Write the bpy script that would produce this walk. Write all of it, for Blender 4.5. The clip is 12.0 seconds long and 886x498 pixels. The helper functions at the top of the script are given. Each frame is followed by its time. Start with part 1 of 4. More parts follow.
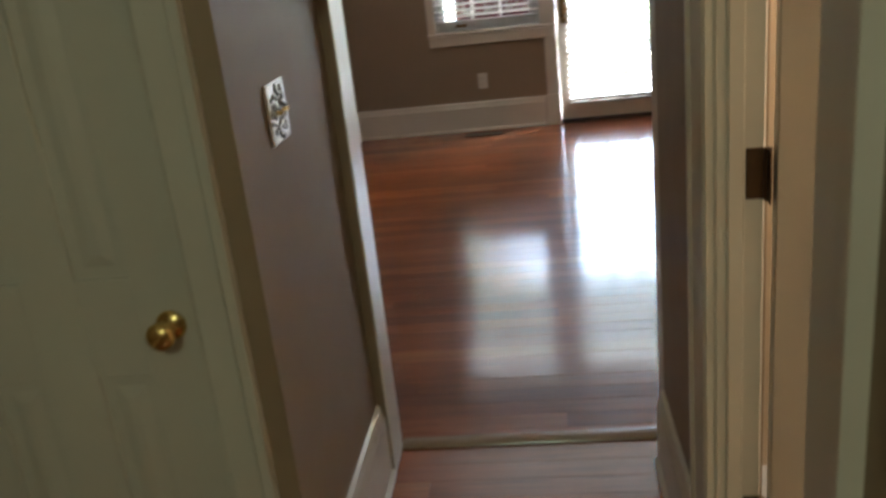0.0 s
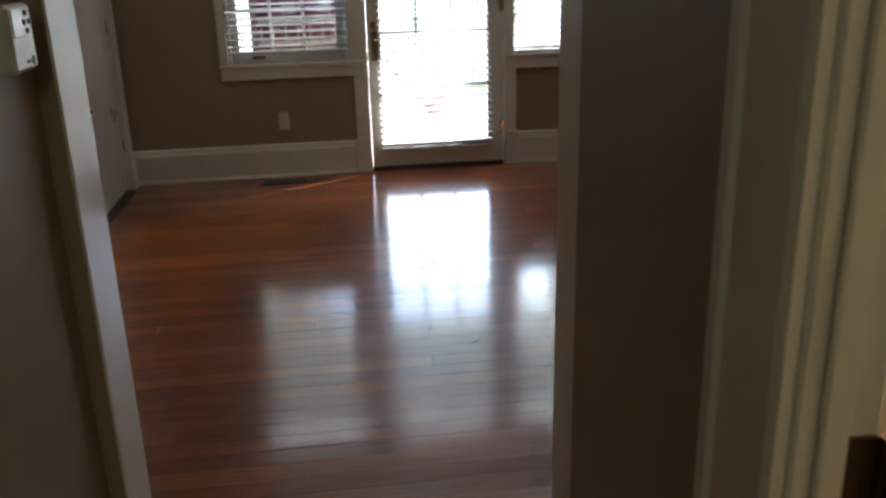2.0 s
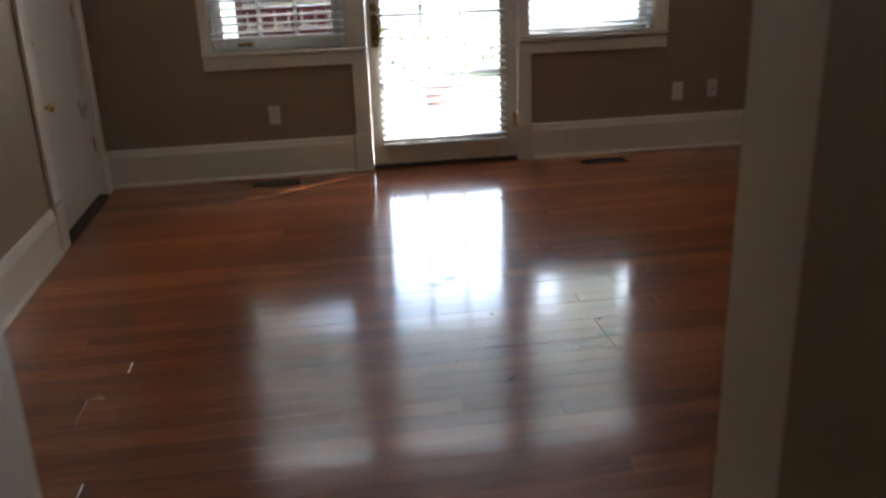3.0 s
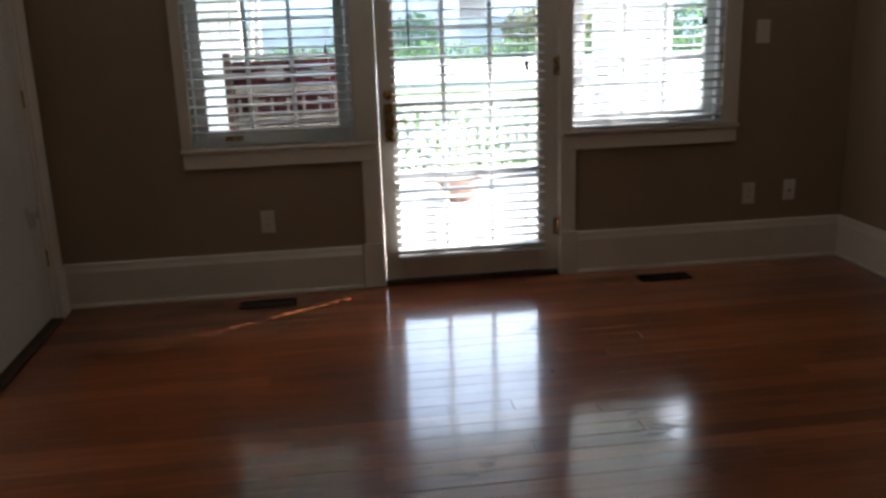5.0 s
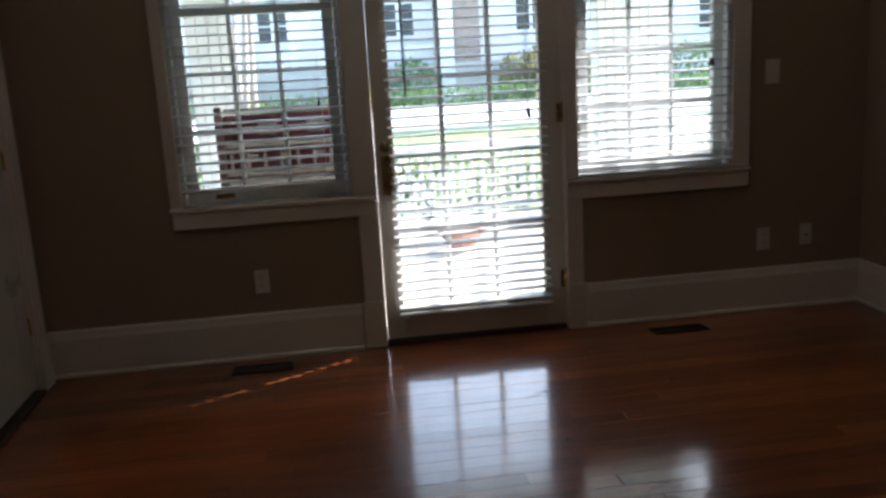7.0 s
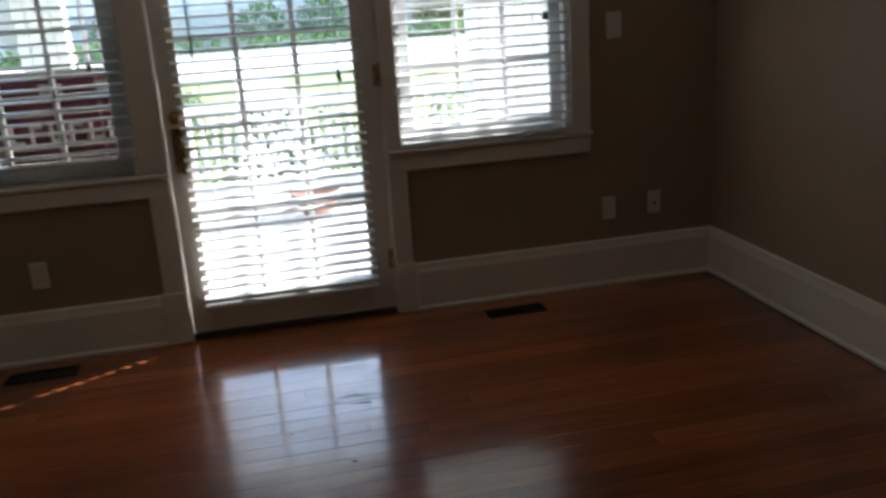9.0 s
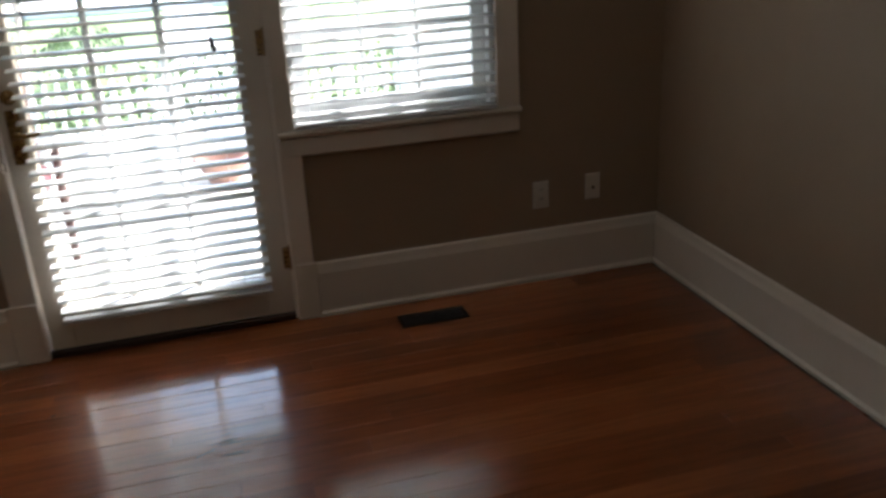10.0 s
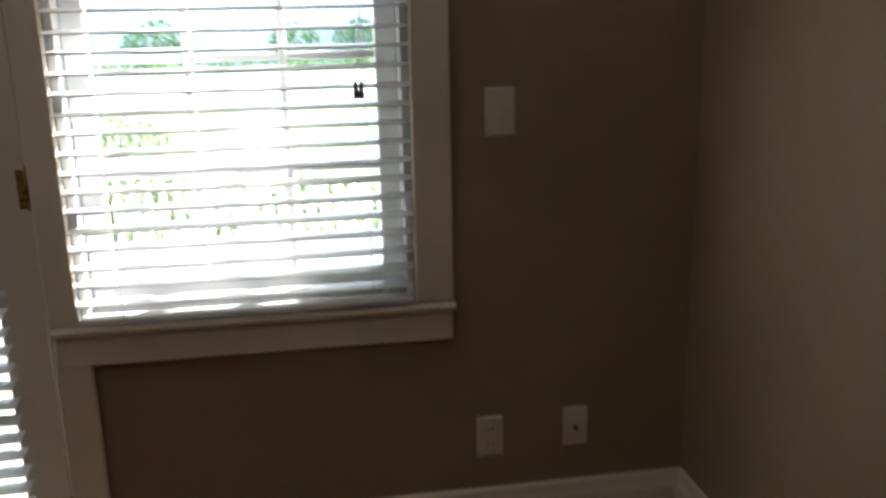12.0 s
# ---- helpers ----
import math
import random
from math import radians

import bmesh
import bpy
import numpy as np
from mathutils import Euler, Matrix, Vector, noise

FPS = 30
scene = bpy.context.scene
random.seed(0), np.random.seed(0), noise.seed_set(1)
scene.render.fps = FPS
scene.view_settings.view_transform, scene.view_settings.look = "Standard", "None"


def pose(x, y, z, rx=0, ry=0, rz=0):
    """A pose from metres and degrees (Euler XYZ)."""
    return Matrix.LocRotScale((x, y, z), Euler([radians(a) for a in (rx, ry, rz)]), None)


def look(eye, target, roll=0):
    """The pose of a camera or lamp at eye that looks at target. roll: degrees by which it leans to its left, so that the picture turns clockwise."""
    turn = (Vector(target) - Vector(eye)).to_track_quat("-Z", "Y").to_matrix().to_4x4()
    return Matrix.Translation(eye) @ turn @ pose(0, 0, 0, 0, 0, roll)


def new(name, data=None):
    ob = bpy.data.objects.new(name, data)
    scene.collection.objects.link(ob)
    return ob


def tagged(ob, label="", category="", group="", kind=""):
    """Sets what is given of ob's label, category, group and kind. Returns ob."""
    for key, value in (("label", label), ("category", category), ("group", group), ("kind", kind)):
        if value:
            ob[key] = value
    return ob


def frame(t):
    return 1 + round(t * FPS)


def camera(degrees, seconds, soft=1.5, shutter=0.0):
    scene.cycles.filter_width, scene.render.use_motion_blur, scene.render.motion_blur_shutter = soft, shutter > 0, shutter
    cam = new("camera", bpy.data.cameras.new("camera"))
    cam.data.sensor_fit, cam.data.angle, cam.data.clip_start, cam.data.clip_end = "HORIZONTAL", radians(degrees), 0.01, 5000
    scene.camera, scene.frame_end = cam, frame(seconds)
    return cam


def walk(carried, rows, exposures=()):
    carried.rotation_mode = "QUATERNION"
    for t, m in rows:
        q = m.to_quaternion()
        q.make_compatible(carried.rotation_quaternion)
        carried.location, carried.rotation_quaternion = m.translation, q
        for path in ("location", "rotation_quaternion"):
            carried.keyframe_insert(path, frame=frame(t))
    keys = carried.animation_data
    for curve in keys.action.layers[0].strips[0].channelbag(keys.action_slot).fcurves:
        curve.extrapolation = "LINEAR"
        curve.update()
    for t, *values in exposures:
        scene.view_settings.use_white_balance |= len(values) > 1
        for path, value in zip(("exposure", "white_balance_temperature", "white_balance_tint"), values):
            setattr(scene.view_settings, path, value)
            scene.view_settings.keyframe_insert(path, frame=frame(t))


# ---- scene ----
cam = camera(54.0, 12.0, soft=2.7, shutter=0.5)
PATH = [
    (0, (-0.193, -6.896, 1.435), (-0.433, -5.023, 0.777), -6.4),
    (0.5, (-0.306, -6.702, 1.473), (-0.305, -4.801, 0.851), -3.3),
    (1, (-0.322, -6.506, 1.462), (-0.17, -4.599, 0.878), -1.9),
    (1.5, (-0.267, -6.269, 1.487), (-0.059, -4.376, 0.875), -2.1),
    (2, (-0.294, -6.073, 1.485), (-0.058, -4.197, 0.833), -1.6),
    (2.5, (-0.328, -5.856, 1.395), (-0.077, -3.987, 0.729), -2.0),
    (2.7, (-0.363, -5.692, 1.382), (-0.099, -3.827, 0.709), -2.1),
    (4.3, (-0.159, -4.849, 1.368), (0.055, -2.941, 0.806), -2.1),
    (4.5, (-0.153, -4.752, 1.357), (0.066, -2.838, 0.82), -2.0),
    (5, (-0.28, -4.474, 1.374), (-0.033, -2.556, 0.863), -1.9),
    (5.5, (-0.431, -4.308, 1.387), (-0.214, -2.384, 0.888), -2.0),
    (6, (-0.585, -4.216, 1.368), (-0.342, -2.289, 0.89), -2.4),
    (6.5, (-0.483, -4.228, 1.356), (-0.226, -2.294, 0.912), -2.8),
    (7, (-0.257, -4.256, 1.393), (-0.005, -2.317, 0.976), -3.3),
    (7.2, (-0.227, -4.246, 1.387), (0.053, -2.306, 0.988), -3.1),
    (8.8, (0.214, -3.95, 1.428), (0.636, -2.064, 0.911), -4.0),
    (9, (0.349, -3.879, 1.452), (0.746, -2.002, 0.887), -3.7),
    (9.5, (0.51, -3.625, 1.446), (0.932, -1.781, 0.796), -3.5),
    (10, (0.682, -3.303, 1.541), (1.165, -1.504, 0.814), -3.1),
    (10.5, (1.01, -3.049, 1.519), (1.478, -1.229, 0.832), -2.9),
    (11, (1.237, -2.751, 1.523), (1.731, -0.928, 0.867), -2.4),
    (11.5, (1.442, -2.451, 1.582), (1.875, -0.608, 0.939), -2.0),
    (12, (1.56, -2.11, 1.475), (1.864, -0.199, 0.97), -1.2),
]
EXPOSURES = [(0.0, 5.1, 6000, 12), (0.5, 4.85, 6000, 12), (1.0, 4.4, 5950, 12), (2.5, 4.4, 5950, 13), (4.5, 3.9, 6000, 13), (5.0, 3.65, 6000, 13), (6.0, 3.6, 6000, 13), (7.0, 3.1, 6000, 13),
             (9.5, 3.4, 6000, 12), (10.5, 4.0, 6150, 12), (11.0, 4.35, 6350, 12), (11.5, 4.6, 6380, 12), (12.0, 4.15, 6250, 12)]
walk(cam, [(t, look(e, g, r)) for t, e, g, r in PATH], EXPOSURES)

# ---- world and sun ----
SUN_EL, SUN_TO = 33.0, Vector((0.87, 0.50, 0.0)).normalized()
world = bpy.data.worlds.new("sky_world")
scene.world = world
world.use_nodes = True
wn = world.node_tree.nodes
sky = wn.new("ShaderNodeTexSky")
sky.sky_type, sky.sun_disc = "NISHITA", False
sky.sun_elevation, sky.sun_rotation = radians(SUN_EL), math.atan2(SUN_TO.x, SUN_TO.y)
sky.air_density, sky.dust_density = 1.0, 4.0
world.node_tree.links.new(sky.outputs[0], wn["Background"].inputs[0])
wn["Background"].inputs[1].default_value = 0.14

sun = new("sun", bpy.data.lights.new("sun", "SUN"))
sun.data.energy, sun.data.angle, sun.data.color = 2.0, radians(1.5), (1.0, 0.96, 0.91)
sun.matrix_world = look((0, 0, 20), Vector((0, 0, 20)) - (SUN_TO * math.cos(radians(SUN_EL)) + Vector((0, 0, math.sin(radians(SUN_EL))))))


def lamp(name, kind, loc, power, colour, size):
    ob = new(name, bpy.data.lights.new(name, kind))
    ob.location = loc
    ob.data.energy, ob.data.color = power, colour
    if kind == "AREA":
        ob.data.size = size
    else:
        ob.data.shadow_soft_size = size
    return ob


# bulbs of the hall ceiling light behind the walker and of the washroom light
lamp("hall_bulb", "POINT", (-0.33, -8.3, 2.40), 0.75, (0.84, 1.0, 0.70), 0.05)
lamp("washroom_bulb", "POINT", (1.1, -4.92, 2.1), 1.85, (1.0, 0.86, 0.66), 0.05)
# area lamps added in the heads of the openings, aimed up, standing in for daylight
for name, x0, x1 in (("window_fill", -0.92, -0.16), ("door_fill", 0.08, 0.83), ("window_fill", 1.03, 1.80)):
    fill_lamp = new(name, bpy.data.lights.new(name, "AREA"))
    fill_lamp.data.shape, fill_lamp.data.size, fill_lamp.data.size_y = "RECTANGLE", x1 - x0, 0.36
    fill_lamp.data.energy, fill_lamp.data.color = 0.38, (1.0, 0.96, 0.90)
    fill_lamp.data.spread = radians(125)
    fill_lamp.matrix_world = look(((x0 + x1) / 2, -0.075, 1.95), ((x0 + x1) / 2, -1.2, 2.95))


# ---- materials ----
class Mat:
    """A node material under construction, with its Principled shader."""

    def __init__(self, name, colour=(0.5, 0.5, 0.5), rough=0.5, metal=0.0):
        self.m = bpy.data.materials.new(name)
        self.m.use_nodes = True
        self.t = self.m.node_tree
        self.p = self.t.nodes["Principled BSDF"]
        self.p.inputs["Base Color"].default_value = (*colour, 1)
        self.p.inputs["Roughness"].default_value = rough
        self.p.inputs["Metallic"].default_value = metal

    def node(self, kind, **values):
        n = self.t.nodes.new(kind)
        for k, v in values.items():
            n.inputs[k.replace("_", " ")].default_value = v
        return n

    def link(self, a, b):
        self.t.links.new(a, b)

    def coords(self, scale=(1, 1, 1), world_space=True):
        mp = self.node("ShaderNodeMapping")
        mp.inputs["Scale"].default_value = scale
        if world_space:
            self.link(self.node("ShaderNodeNewGeometry").outputs["Position"], mp.inputs["Vector"])
        else:
            self.link(self.node("ShaderNodeTexCoord").outputs["Object"], mp.inputs["Vector"])
        return mp.outputs[0]

    def noise(self, scale, detail=3.0, rough=0.55, stretch=(1, 1, 1), world_space=True):
        n = self.node("ShaderNodeTexNoise", Scale=scale, Detail=detail, Roughness=rough)
        self.link(self.coords(stretch, world_space), n.inputs["Vector"])
        return n.outputs["Fac"]

    def ramp(self, fac, stops):
        r = self.node("ShaderNodeValToRGB")
        while len(r.color_ramp.elements) < len(stops):
            r.color_ramp.elements.new(0.5)
        for e, (pos, col) in zip(r.color_ramp.elements, stops):
            e.position, e.color = pos, (*col, 1)
        self.link(fac, r.inputs[0])
        return r.outputs[0]

    def mix(self, fac, a, b, mode="MIX"):
        n = self.t.nodes.new("ShaderNodeMix")
        n.data_type, n.blend_type = "RGBA", mode
        for sock, v in ((n.inputs[0], fac), (n.inputs[6], a), (n.inputs[7], b)):
            if isinstance(v, bpy.types.NodeSocket):
                self.link(v, sock)
            elif isinstance(v, tuple):
                sock.default_value = (*v, 1)
            else:
                sock.default_value = v
        return n.outputs[2]

    def rng(self, fac, lo, hi):
        n = self.node("ShaderNodeMapRange")
        n.inputs[3].default_value, n.inputs[4].default_value = lo, hi
        self.link(fac, n.inputs[0])
        return n.outputs[0]

    def bump(self, fac, strength, dist=0.002, chain=None):
        b = self.node("ShaderNodeBump", Strength=strength, Distance=dist)
        self.link(fac, b.inputs["Height"])
        if chain is not None:
            self.link(chain, b.inputs["Normal"])
        self.link(b.outputs[0], self.p.inputs["Normal"])
        return b.outputs[0]

    def to(self, name, sock):
        self.link(sock, self.p.inputs[name])
        return self


def vary(c, k):
    return tuple(min(1.0, v * k) for v in c)


def painted(name, colour, rough, grain=260.0, relief=0.12, blotch=0.06):
    a = Mat(name, colour, rough)
    big = a.noise(1.7, 4.0)
    fine = a.noise(grain, 2.0)
    a.to("Base Color", a.ramp(big, [(0.3, vary(colour, 1 - blotch)), (0.7, vary(colour, 1 + blotch))]))
    a.to("Roughness", a.rng(a.noise(9.0, 3.0), rough - 0.07, rough + 0.09))
    a.bump(fine, relief, 0.001)
    return a.m


def glossy_paint(name, colour):
    """Old brush-laid gloss paint whose surface waves up and down the door."""
    a = Mat(name, colour, 0.22)
    a.to("Base Color", a.ramp(a.noise(2.0, 4.0), [(0.3, vary(colour, 0.94)), (0.7, vary(colour, 1.05))]))
    a.to("Roughness", a.rng(a.noise(2.5, 3.0), 0.22, 0.38))
    n1 = a.bump(a.noise(1.6, 0.0, 0.4, (1, 1.6, 0.4)), 0.45, 0.02)
    a.bump(a.noise(70.0, 2.0, 0.5, (1, 3, 0.3)), 0.10, 0.001, n1)
    return a.m


WALL = painted("taupe_wall_paint", (0.325, 0.240, 0.158), 0.55, 180.0, 0.20, 0.05)
CEIL = painted("ceiling_paint", (0.72, 0.70, 0.65), 0.8, 120.0, 0.2)
TRIM = painted("white_trim_paint", (0.73, 0.66, 0.56), 0.32, 60.0, 0.06, 0.05)
DOORP = painted("white_door_paint", (0.64, 0.61, 0.53), 0.36, 45.0, 0.08, 0.05)
GLOSSY = glossy_paint("glossy_uneven_white_paint", (0.60, 0.55, 0.48))
WASH = painted("washroom_wall_paint", (0.62, 0.50, 0.36), 0.6, 150.0, 0.15)
SASH = painted("white_sash_paint", (0.82, 0.84, 0.84), 0.4, 70.0, 0.08)
PLASTIC = painted("white_plastic", (0.68, 0.63, 0.55), 0.3, 300.0, 0.02, 0.02)
DARKPL = painted("dark_plastic", (0.02, 0.02, 0.022), 0.35, 300.0, 0.02, 0.02)
LCD = painted("grey_display", (0.42, 0.48, 0.50), 0.15, 300.0, 0.0, 0.02)
PORCHP = painted("pale_deck_paint", (0.48, 0.46, 0.43), 0.55, 40.0, 0.2, 0.08)
WHITEP = painted("white_outdoor_paint", (0.78, 0.78, 0.76), 0.5, 40.0, 0.15, 0.05)
HAINT = painted("blue_grey_ceiling_paint", (0.27, 0.31, 0.34), 0.6, 30.0, 0.15, 0.05)
SIDING = painted("pale_siding_paint", (0.78, 0.76, 0.73), 0.6, 20.0, 0.2, 0.06)
CREAM = painted("grey_chair_paint", (0.22, 0.205, 0.20), 0.5, 60.0, 0.15, 0.06)
MAHOG = painted("dark_red_brown_wood", (0.06, 0.020, 0.018), 0.4, 80.0, 0.1, 0.1)
RED = painted("maroon_cushion_cloth", (0.075, 0.008, 0.016), 0.9, 500.0, 0.5, 0.15)
TERRA = painted("dusty_terracotta", (0.40, 0.24, 0.20), 0.95, 400.0, 0.6, 0.2)
STREET = painted("pale_concrete_road", (0.46, 0.45, 0.43), 0.85, 15.0, 0.4, 0.1)
GUTTER = painted("roof_shingle_grey", (0.11, 0.10, 0.10), 0.9, 9.0, 0.6, 0.25)
DARKGL = painted("dark_far_window_glass", (0.06, 0.07, 0.08), 0.12, 4.0, 0.0, 0.2)
BARK_BITS = painted("dry_leaf_crumb", (0.035, 0.022, 0.015), 0.8, 90.0, 0.4, 0.2)
BARK = painted("pale_bark", (0.40, 0.35, 0.33), 0.85, 25.0, 0.6, 0.25)


def metal(name, colour, rough):
    a = Mat(name, colour, rough, 1.0)
    a.to("Roughness", a.rng(a.noise(60.0, 3.0), rough - 0.05, rough + 0.16))
    a.to("Base Color", a.ramp(a.noise(25.0, 3.0), [(0.3, vary(colour, 0.82)), (0.7, vary(colour, 1.08))]))
    a.bump(a.noise(90.0, 2.0), 0.05, 0.001)
    return a.m


BRASS = metal("polished_brass", (0.80, 0.58, 0.22), 0.18)
AGED = metal("aged_dark_brass", (0.36, 0.23, 0.09), 0.22)
BRONZE = metal("dark_bronze", (0.13, 0.085, 0.05), 0.42)
PEWTER = metal("embossed_pewter", (0.66, 0.66, 0.66), 0.28)
IRON = metal("dark_vent_iron", (0.055, 0.045, 0.04), 0.5)
CHROME = metal("chrome", (0.78, 0.78, 0.8), 0.08)


def floor_wood():
    a = Mat("varnished_oak", (0.3, 0.13, 0.05), 0.3)
    rnd = a.node("ShaderNodeObjectInfo").outputs["Random"]
    base = a.ramp(rnd, [(0.0, (0.190, 0.049, 0.014)), (0.22, (0.228, 0.061, 0.017)), (0.55, (0.267, 0.072, 0.020)),
                        (0.8, (0.304, 0.090, 0.027)), (1.0, (0.354, 0.116, 0.038))])
    shift = a.node("ShaderNodeCombineXYZ")
    k = a.node("ShaderNodeMath")
    k.operation = "MULTIPLY"
    k.inputs[1].default_value = 37.0
    a.link(rnd, k.inputs[0])
    a.link(k.outputs[0], shift.inputs[0])
    a.link(k.outputs[0], shift.inputs[2])
    add = a.node("ShaderNodeVectorMath")
    a.link(a.coords((1.6, 26.0, 26.0)), add.inputs[0])
    a.link(shift.outputs[0], add.inputs[1])
    grain = a.node("ShaderNodeTexNoise", Scale=2.2, Detail=6.0, Roughness=0.62, Distortion=0.6)
    a.link(add.outputs[0], grain.inputs["Vector"])
    streaks = a.ramp(grain.outputs["Fac"], [(0.28, (0.66, 0.63, 0.60)), (0.5, (1.0, 1.0, 1.0)), (0.74, (1.22, 1.24, 1.26))])
    worn = a.ramp(a.noise(0.9, 5.0), [(0.32, (0.62, 0.59, 0.55)), (0.62, (1.16, 1.16, 1.14))])
    col = a.mix(1.0, a.mix(1.0, base, streaks, "MULTIPLY"), worn, "MULTIPLY")
    scuffs = a.ramp(a.noise(16.0, 6.0, 0.75, (0.5, 2.4, 1)), [(0.66, (0, 0, 0)), (0.74, (1, 1, 1))])
    spots = a.mix(1.0, scuffs, a.ramp(a.noise(1.1, 2.0), [(0.50, (0, 0, 0)), (0.62, (0.6, 0.6, 0.6))]), "MULTIPLY")
    a.to("Base Color", a.mix(spots, col, (0.07, 0.030, 0.014)))
    a.to("Roughness", a.rng(a.noise(3.0, 5.0, 0.6), 0.30, 0.46))
    a.p.inputs["Specular IOR Level"].default_value = 0.12
    a.p.inputs["Coat Weight"].default_value = 1.0
    a.p.inputs["Coat IOR"].default_value = 1.66
    a.to("Coat Roughness", a.rng(a.noise(5.0, 6.0, 0.7), 0.07, 0.17))
    n1 = a.bump(a.noise(7.0, 2.0, 0.5, (0.5, 1.4, 1)), 0.16, 0.004)
    n2 = a.bump(grain.outputs["Fac"], 0.10, 0.001, n1)
    a.link(n2, a.p.inputs["Coat Normal"])
    return a.m


OAK = floor_wood()
GAPS = painted("dark_floor_gap", (0.07, 0.030, 0.014), 0.6, 40.0, 0.2)
THRESH = painted("worn_threshold_wood", (0.42, 0.27, 0.17), 0.18, 70.0, 0.15, 0.18)
DARKSILL = painted("dark_sill", (0.045, 0.022, 0.014), 0.35, 60.0, 0.2, 0.2)


def glass():
    a = Mat("window_glass")
    out = a.t.nodes["Material Output"]
    tr = a.node("ShaderNodeBsdfTransparent")
    tr.inputs[0].default_value = (0.93, 0.96, 0.95, 1)
    gl = a.node("ShaderNodeBsdfGlossy", Roughness=0.02)
    fr = a.node("ShaderNodeFresnel", IOR=1.45)
    mx = a.node("ShaderNodeMixShader")
    a.link(fr.outputs[0], mx.inputs[0])
    a.link(tr.outputs[0], mx.inputs[1])
    a.link(gl.outputs[0], mx.inputs[2])
    a.link(mx.outputs[0], out.inputs[0])
    a.t.nodes.remove(a.p)
    return a.m


GLASS = glass()


def slat_mat():
    a = Mat("white_faux_wood_slat", (0.80, 0.81, 0.80), 0.26)
    a.to("Base Color", a.ramp(a.noise(3.0, 3.0, 0.5, (1, 8, 8)), [(0.3, (0.70, 0.72, 0.72)), (0.7, (0.75, 0.77, 0.77))]))
    a.bump(a.noise(30.0, 3.0, 0.5, (0.3, 6, 6)), 0.05, 0.001)
    tl = a.node("ShaderNodeBsdfTranslucent")
    tl.inputs[0].default_value = (0.74, 0.76, 0.77, 1)
    mx = a.node("ShaderNodeMixShader")
    mx.inputs[0].default_value = 0.12
    a.link(a.p.outputs[0], mx.inputs[1])
    a.link(tl.outputs[0], mx.inputs[2])
    a.link(mx.outputs[0], a.t.nodes["Material Output"].inputs[0])
    return a.m


SLAT = slat_mat()
CORD = painted("white_cord", (0.7, 0.7, 0.68), 0.8, 400.0, 0.2)


def leafy(name, dark, light):
    a = Mat(name, light, 0.6)
    rnd = a.node("ShaderNodeNewGeometry").outputs["Random Per Island"]
    a.to("Base Color", a.ramp(rnd, [(0.0, dark), (0.6, light), (1.0, vary(light, 1.5))]))
    a.p.inputs["Roughness"].default_value = 0.55
    tl = a.node("ShaderNodeBsdfTranslucent")
    tl.inputs[0].default_value = (*vary(light, 1.5), 1)
    mx = a.node("ShaderNodeMixShader")
    mx.inputs[0].default_value = 0.40
    a.link(a.p.outputs[0], mx.inputs[1])
    a.link(tl.outputs[0], mx.inputs[2])
    a.link(mx.outputs[0], a.t.nodes["Material Output"].inputs[0])
    return a.m


HEDGE = leafy("hedge_leaf", (0.055, 0.10, 0.038), (0.10, 0.17, 0.068))
SHRUB = leafy("shrub_leaf", (0.035, 0.055, 0.026), (0.07, 0.10, 0.05))
BUSH = leafy("olive_bush_leaf", (0.09, 0.10, 0.04), (0.20, 0.19, 0.08))
RUST = leafy("rusty_autumn_leaf", (0.16, 0.08, 0.03), (0.34, 0.19, 0.07))
BLOOM = leafy("pale_blossom", (0.07, 0.10, 0.04), (0.55, 0.50, 0.46))


def grass():
    a = Mat("lawn_ground", (0.1, 0.18, 0.05), 0.9)
    a.to("Base Color", a.mix(a.noise(0.35, 5.0), a.ramp(a.noise(30.0, 4.0), [(0.3, (0.05, 0.10, 0.02)), (0.7, (0.14, 0.23, 0.06))]), (0.17, 0.20, 0.08)))
    a.bump(a.noise(55.0, 3.0), 0.8, 0.03)
    return a.m


GRASS = grass()


MORTAR = painted("pale_mortar", (0.52, 0.50, 0.46), 0.9, 60.0, 0.4)


# ---- mesh helpers ----
def box(bm, lo, hi, bevel=0.0, m=None):
    """A box between two corners, with bevelled edges if asked, moved by m."""
    lo, hi = Vector(lo), Vector(hi)
    r = bmesh.ops.create_cube(bm, size=1.0)
    vs = r["verts"]
    for v in vs:
        v.co = Vector(((v.co.x + 0.5) * (hi.x - lo.x) + lo.x, (v.co.y + 0.5) * (hi.y - lo.y) + lo.y, (v.co.z + 0.5) * (hi.z - lo.z) + lo.z))
    if bevel:
        es = list({e for v in vs for e in v.link_edges})
        vs = list({v for f in bmesh.ops.bevel(bm, geom=es, offset=bevel, segments=1, affect="EDGES")["faces"] for v in f.verts} | {v for v in vs if v.is_valid})
    if m is not None:
        bmesh.ops.transform(bm, matrix=m, verts=[v for v in vs if v.is_valid])
    return bm


def rod(bm, a, b, r1, r2=None, n=12, caps=True):
    a, b = Vector(a), Vector(b)
    d = b - a
    m = Matrix.Translation((a + b) / 2) @ d.to_track_quat("Z", "Y").to_matrix().to_4x4()
    bmesh.ops.create_cone(bm, cap_ends=caps, segments=n, radius1=r1, radius2=r1 if r2 is None else r2, depth=d.length, matrix=m)
    return bm


